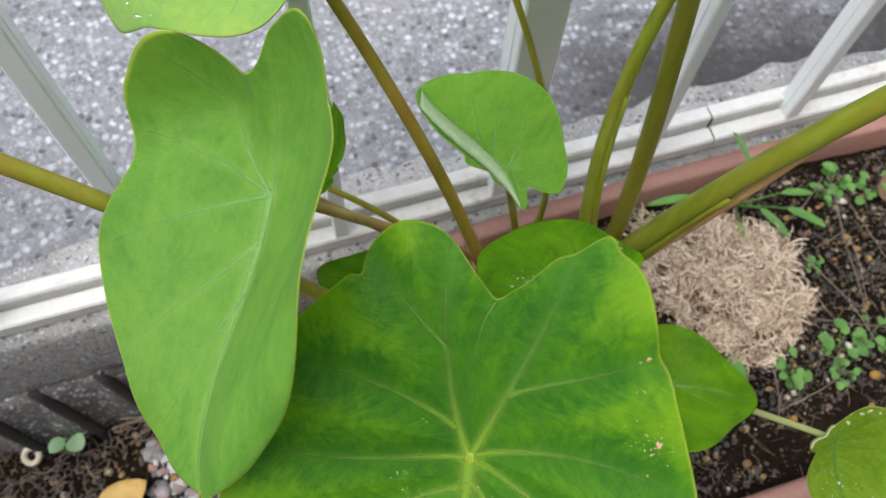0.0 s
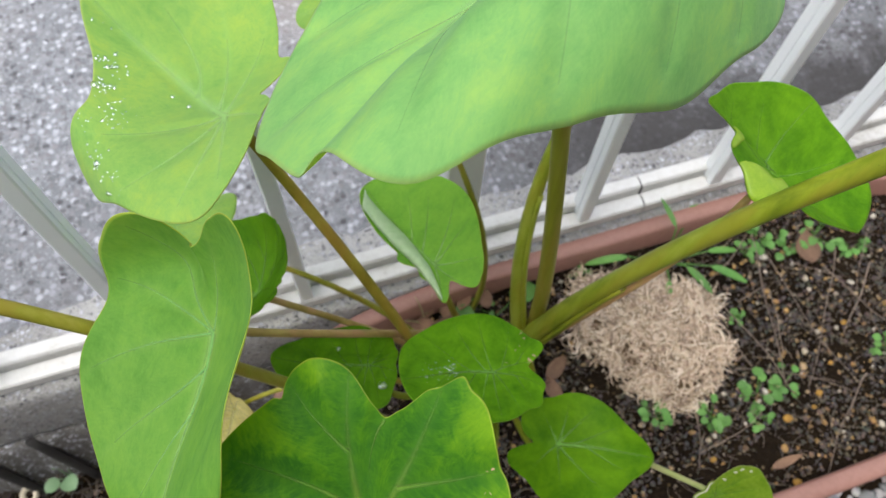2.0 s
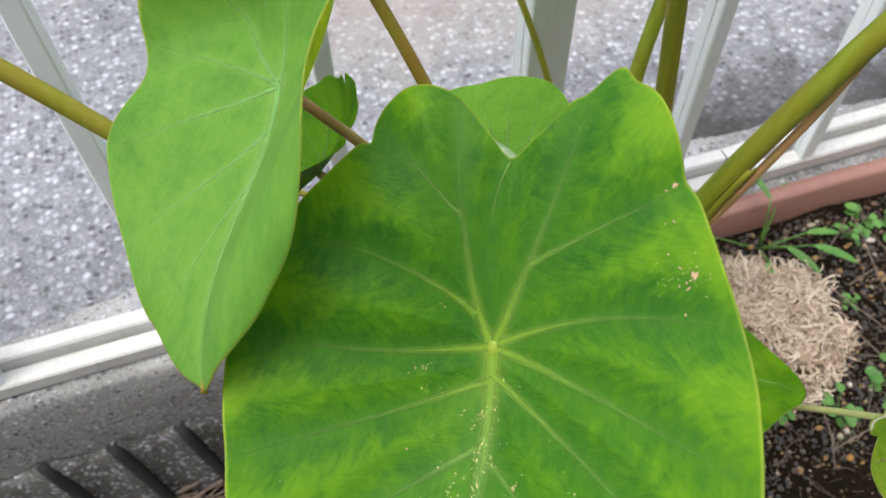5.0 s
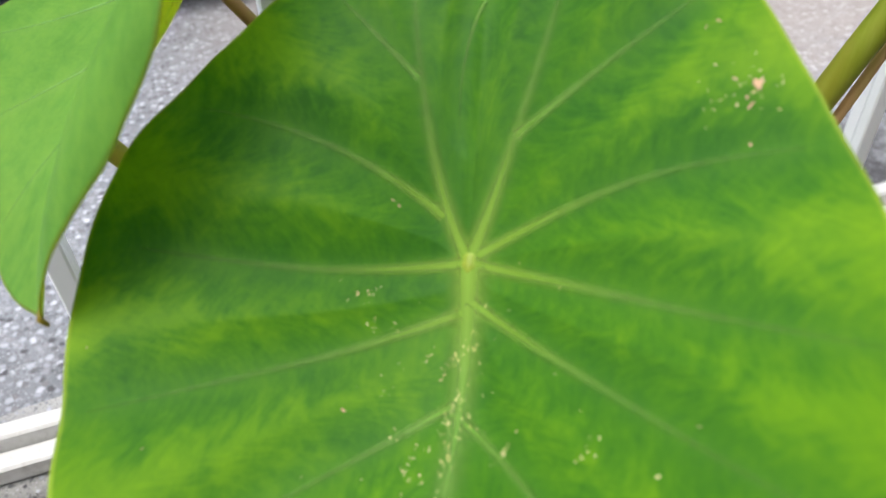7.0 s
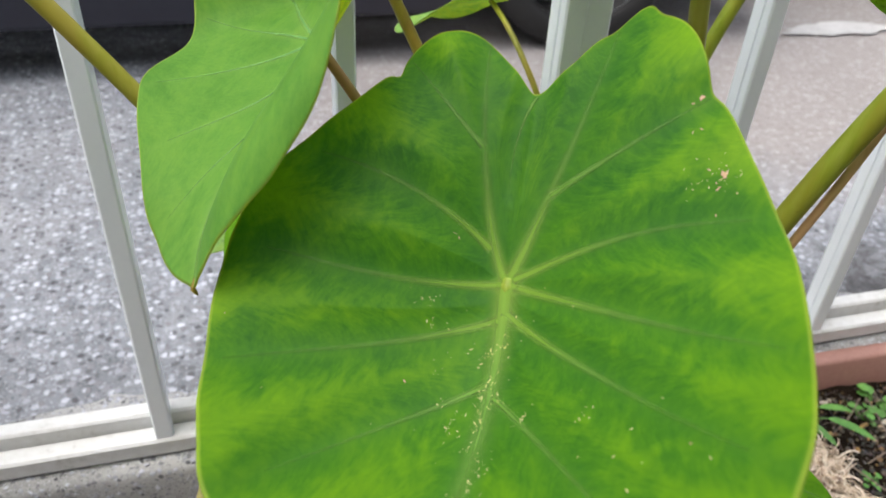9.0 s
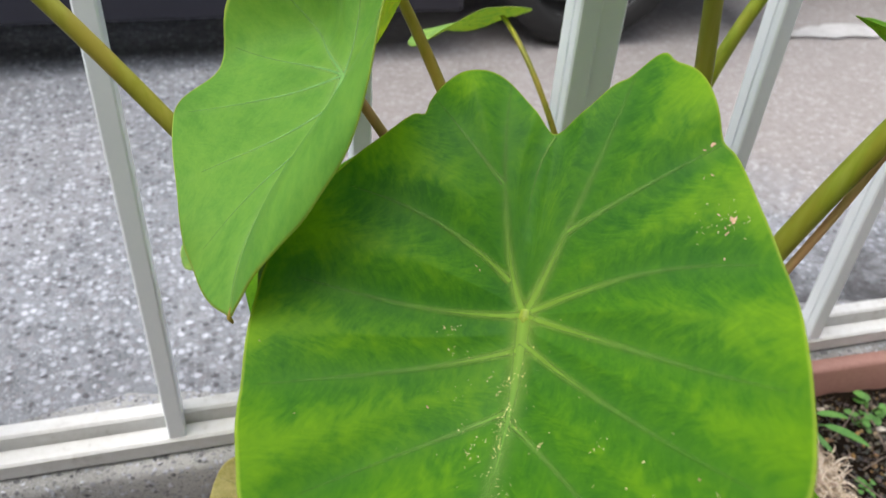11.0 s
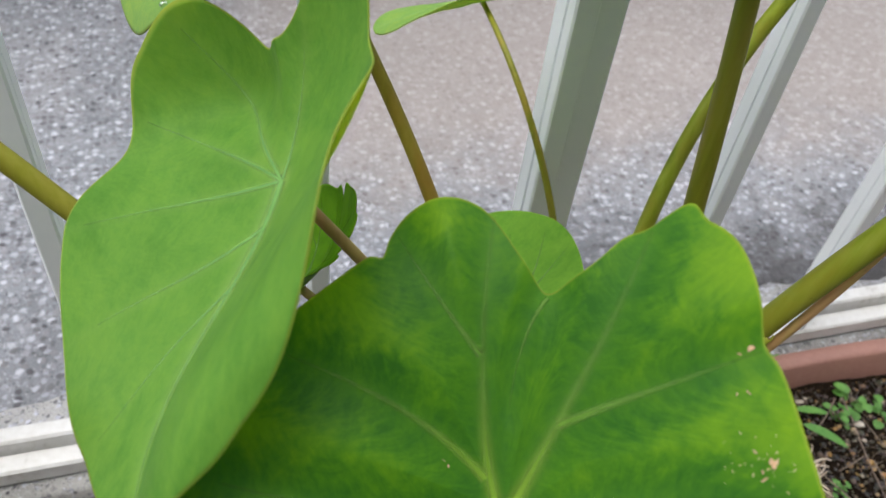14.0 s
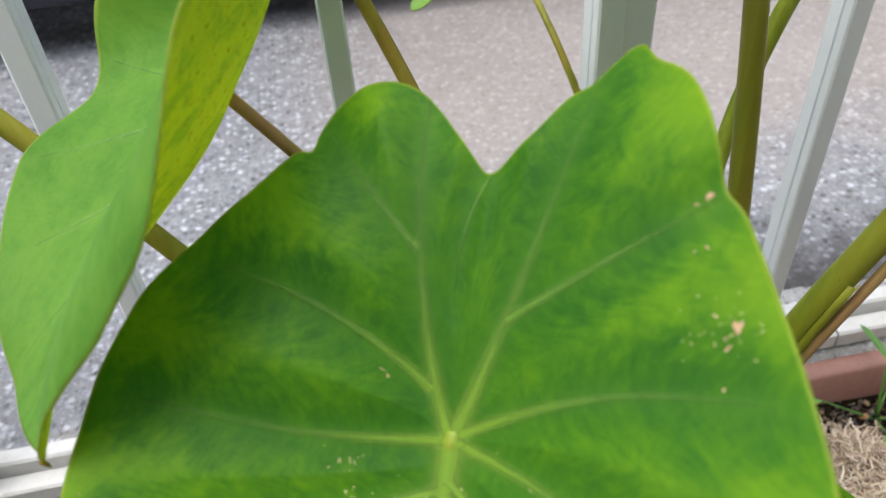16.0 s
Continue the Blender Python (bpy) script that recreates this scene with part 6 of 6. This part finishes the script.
K2 = [(0.281, 0.268, 0.185), (0.264, 0.224, 0.434), (0.233, 0.235, 0.671), (0.211, 0.263, 0.922)]
petiole(taro, K2, 0.0104, 0.0054, STEM_YELLOW, extend=0.0, label="thick olive stalk")
petiole(taro, [(0.274, 0.218, 0.185), (0.233, 0.25, 0.389), (0.23, 0.323, 0.551), (0.355, 0.358, 0.718)], 0.0082, 0.0052, STEM_OLIVE, extend=0.5, sheath=0.45, label="olive stalk with an open sheath")
petiole(taro, [(0.249, 0.254, 0.185), (0.258, 0.22, 0.481), (0.314, 0.173, 0.696), (0.389, 0.123, 0.867)], 0.0108, 0.0070, STEM_OLIVE, extend=0.3, sheath=0.40, label="thick olive stalk leaning out over the planter")
petiole(taro, [(0.26, 0.238, 0.185), (0.256, 0.221, 0.431), (0.303, 0.167, 0.582), (0.355, 0.185, 0.695)], 0.0048, 0.0030, STEM_PINK, label="thin pinkish stalk")
petiole(taro, [(0.162, 0.225, 0.185), (0.139, 0.176, 0.471), (0.088, 0.223, 0.651), (0.0262, 0.3095, 0.7635)], 0.0064, 0.0035, STEM_BROWN, label="brownish stalk")
petiole(taro, [(0.154, 0.146, 0.185), (0.056, 0.197, 0.514), (-0.116, 0.233, 0.743), (-0.321, 0.277, 0.952)], 0.0062, 0.0042, STEM_YELLOW, extend=0.3, label="yellow-green stalk leaning out")
petiole(taro, [(0.212, 0.3, 0.185), (0.1422, 0.2421, 0.4435), (0.0707, 0.1983, 0.6035), (-0.0128, 0.1812, 0.7386)], 0.0054, 0.0026, STEM_PINK, label="brownish stalk")
petiole(taro, [(0.232, 0.333, 0.187), (0.263, 0.308, 0.461), (0.159, 0.328, 0.668), (0.176, 0.479, 0.652)], 0.0044, 0.0022, STEM_YELLOW, label="thin yellow-green stalk")
petiole(taro, [(0.181, 0.269, 0.185), (0.13, 0.314, 0.326), (0.055, 0.333, 0.446), (-0.072, 0.394, 0.482)], 0.0046, 0.0026, STEM_YELLOW)
petiole(taro, [(0.189, 0.255, 0.185), (0.145, 0.238, 0.397), (0.073, 0.247, 0.50), (0.0022, 0.2632, 0.5855)], 0.0042, 0.0028, STEM_PINK)
STEM_PALE = stem_material("stem_pale", (0.24, 0.30, 0.09), (0.33, 0.38, 0.14), (0.40, 0.42, 0.19))
petiole(taro, [(0.199, 0.221, 0.185), (0.236, 0.159, 0.302), (0.277, 0.092, 0.395), (0.323, 0.018, 0.478)], 0.0035, 0.0026, STEM_PALE, label="pale green stalk")
petiole(taro, [(0.208, 0.332, 0.185), (0.194, 0.274, 0.315), (0.171, 0.25, 0.431), (0.1505, 0.2635, 0.5425)], 0.0045, 0.0030, STEM_YELLOW)
petiole(taro, [(0.230, 0.23, 0.185), (0.22, 0.17, 0.30), (0.17, 0.12, 0.45), (0.1615, 0.143, 0.5872)], 0.0045, 0.0030, STEM_OLIVE)
petiole(taro, [(0.235, 0.215, 0.185), (0.23, 0.16, 0.27), (0.20, 0.10, 0.36), (0.217, 0.098, 0.456)], 0.0042, 0.0028, STEM_OLIVE)
petiole(taro, [(0.200, 0.24, 0.185), (0.16, 0.22, 0.30), (0.08, 0.17, 0.42), (0.0721, 0.201, 0.5187)], 0.0045, 0.0030, STEM_OLIVE)
petiole(taro, [(0.215, 0.20, 0.185), (0.17, 0.08, 0.35), (0.08, 0.05, 0.52), (0.0425, 0.0545, 0.6835)], 0.0090, 0.0040, STEM_OLIVE)


# ---- car parked beyond the fence ----
def car(x0, y0, label):
    """A small dark car seen from its side; x0: the middle of the front wheel, y0: its near side."""
    c = thing("car", label, "car", (x0 - 1.2, y0 + 0.73, ROAD_Z))
    R, W = 0.275, 1.46
    prof = [(0.60, 0.24), (0.63, 0.45), (0.55, 0.72), (0.20, 0.86), (-0.15, 0.92), (-0.55, 1.38), (-0.9, 1.47), (-2.2, 1.46), (-2.65, 1.30), (-2.78, 0.85), (-2.80, 0.40), (-2.74, 0.25)]
    arch = []
    for cx in (-2.4, 0.0):
        arch += [(cx + 0.335 * math.cos(a), 0.275 + 0.335 * math.sin(a)) for a in np.linspace(math.pi - 0.15, 0.15, 13)]
    low = [(x, z) for x, z in arch]
    outline = prof + [(-2.735, 0.20)] + low + [(0.52, 0.20)]
    for side in (0, 1):
        bm = bmesh.new()
        ya, yb = (y0, y0 + 0.10) if side == 0 else (y0 + W - 0.10, y0 + W)
        a = [bm.verts.new((x0 + x, ya, ROAD_Z + z)) for x, z in outline]
        b = [bm.verts.new((x0 + x, yb, ROAD_Z + z)) for x, z in outline]
        for i in range(len(outline)):
            k = (i + 1) % len(outline)
            bm.faces.new((a[i], a[k], b[k], b[i]))
        bm.faces.new(a[::-1])
        bm.faces.new(b)
        bmesh.ops.recalc_face_normals(bm, faces=bm.faces[:])
        part("body_side", bm, CAR_PAINT, c, smooth=False)
    bm = bmesh.new()
    a = [bm.verts.new((x0 + x * 0.985, y0 + 0.095, ROAD_Z + z)) for x, z in prof]
    b = [bm.verts.new((x0 + x * 0.985, y0 + W - 0.095, ROAD_Z + z)) for x, z in prof]
    for i in range(len(prof)):
        k = (i + 1) % len(prof)
        bm.faces.new((a[i], a[k], b[k], b[i]))
    bmesh.ops.recalc_face_normals(bm, faces=bm.faces[:])
    part("body_shell", bm, CAR_PAINT, c, smooth=False)
    bm = bmesh.new()
    add_box(bm, x0 - 2.05, x0 - 0.36, y0 - 0.012, y0 + 0.05, ROAD_Z + 0.13, ROAD_Z + 0.235, 0.012)
    part("sill", bm, CAR_PAINT, c, "dark sill", smooth=False)
    bm = bmesh.new()
    add_box(bm, x0 - 2.6, x0 + 0.45, y0 + 0.22, y0 + W - 0.22, ROAD_Z + 0.16, ROAD_Z + 0.30)
    part("underbody", bm, PLASTIC_BLACK, c, smooth=False)
    bm = bmesh.new()
    add_box(bm, x0 - 2.0, x0 - 0.62, y0 - 0.004, y0 + 0.006, ROAD_Z + 0.95, ROAD_Z + 1.33, 0.003)
    part("side_window", bm, CAR_GLASS, c, smooth=False)
    def glass(name, p0, p1, ya, yb):
        """A pane lying on a slanting stretch of the body, a little proud of it."""
        (xa, za), (xb, zb) = p0, p1
        k = math.hypot(xb - xa, zb - za)
        nx, nz = (zb - za) / k, -(xb - xa) / k
        if nz < 0:
            nx, nz = -nx, -nz
        bm = bmesh.new()
        lo, hi = [], []
        for x, z, y in ((xa, za, ya), (xb, zb, ya), (xb, zb, yb), (xa, za, yb)):
            lo.append(bm.verts.new((x0 + x, y, ROAD_Z + z)))
            hi.append(bm.verts.new((x0 + x + 0.012 * nx, y, ROAD_Z + z + 0.012 * nz)))
        for i in range(4):
            j = (i + 1) % 4
            bm.faces.new((lo[i], lo[j], hi[j], hi[i]))
        bm.faces.new(lo)
        bm.faces.new(hi)
        bmesh.ops.recalc_face_normals(bm, faces=bm.faces[:])
        part(name, bm, CAR_GLASS, c, smooth=False)

    glass("windscreen", (-0.17, 0.945), (-0.53, 1.355), y0 + 0.13, y0 + W - 0.13)
    glass("rear_window", (-2.63, 1.27), (-2.755, 0.93), y0 + 0.14, y0 + W - 0.14)
    for ya in (y0 + 0.14, y0 + W - 0.38):
        bm = bmesh.new()
        add_box(bm, x0 + 0.54, x0 + 0.605, ya, ya + 0.24, ROAD_Z + 0.55, ROAD_Z + 0.68, 0.02)
        part("headlight", bm, CAR_GLASS, c, smooth=False)
    bm = bmesh.new()
    add_box(bm, x0 + 0.50, x0 + 0.66, y0 + 0.06, y0 + W - 0.06, ROAD_Z + 0.24, ROAD_Z + 0.42, 0.03)
    part("bumper", bm, PLASTIC_BLACK, c, smooth=False)
    for wx in (-2.4, 0.0):
        for wy, sgn in ((y0 + 0.02, 1), (y0 + W - 0.19, -1)):
            hub = new("wheel")
            hub.parent = c
            hub.location = (x0 + wx - c.location.x, wy + 0.085 - c.location.y, R)
            vs_, fs_ = [], []
            sec = [(0.195, -0.075), (0.215, -0.082), (0.255, -0.080), (0.272, -0.062), (R, -0.03), (R, 0.03), (0.272, 0.062), (0.255, 0.080), (0.215, 0.082), (0.195, 0.075)]
            N = 48
            for i in range(N):
                t = 2 * math.pi * i / N
                vs_ += [(r * math.cos(t), yy, r * math.sin(t)) for r, yy in sec]
            for i in range(N):
                for j in range(len(sec)):
                    p, q = i * 10 + j, i * 10 + (j + 1) % 10
                    p2, q2 = ((i + 1) % N) * 10 + j, ((i + 1) % N) * 10 + (j + 1) % 10
                    fs_.append((p, q, q2, p2))
            raw("tyre", vs_, fs_, RUBBER, hub)
            bm = bmesh.new()
            for rr_, y_a, y_b in ((0.197, -0.068, -0.055), (0.05, -0.066, -0.03)):
                g = bmesh.ops.create_cone(bm, cap_ends=rr_ < 0.1, segments=40, radius1=rr_, radius2=rr_, depth=abs(y_b - y_a) + 0.02)
                bmesh.ops.rotate(bm, cent=(0, 0, 0), matrix=Matrix.Rotation(radians(90), 3, "X"), verts=g["verts"])
                bmesh.ops.translate(bm, vec=(0, sgn * (y_a + y_b) / 2, 0), verts=g["verts"])
            for i in range(5):
                t = 2 * math.pi * i / 5 + 0.3
                g = bmesh.ops.create_cube(bm, size=1.0)
                bmesh.ops.scale(bm, vec=(0.16, 0.018, 0.05), verts=g["verts"])
                bmesh.ops.translate(bm, vec=(0.115, sgn * -0.055, 0), verts=g["verts"])
                bmesh.ops.rotate(bm, cent=(0, 0, 0), matrix=Matrix.Rotation(t, 3, "Y"), verts=g["verts"])
            part("rim", bm, RIM_METAL, hub, "silver wheel rim", smooth=False)
    return c


car(4.45, 2.02, "dark small car parked further along the paving")
car(0.88, 1.69, "dark small car parked on the paving beyond the fence")
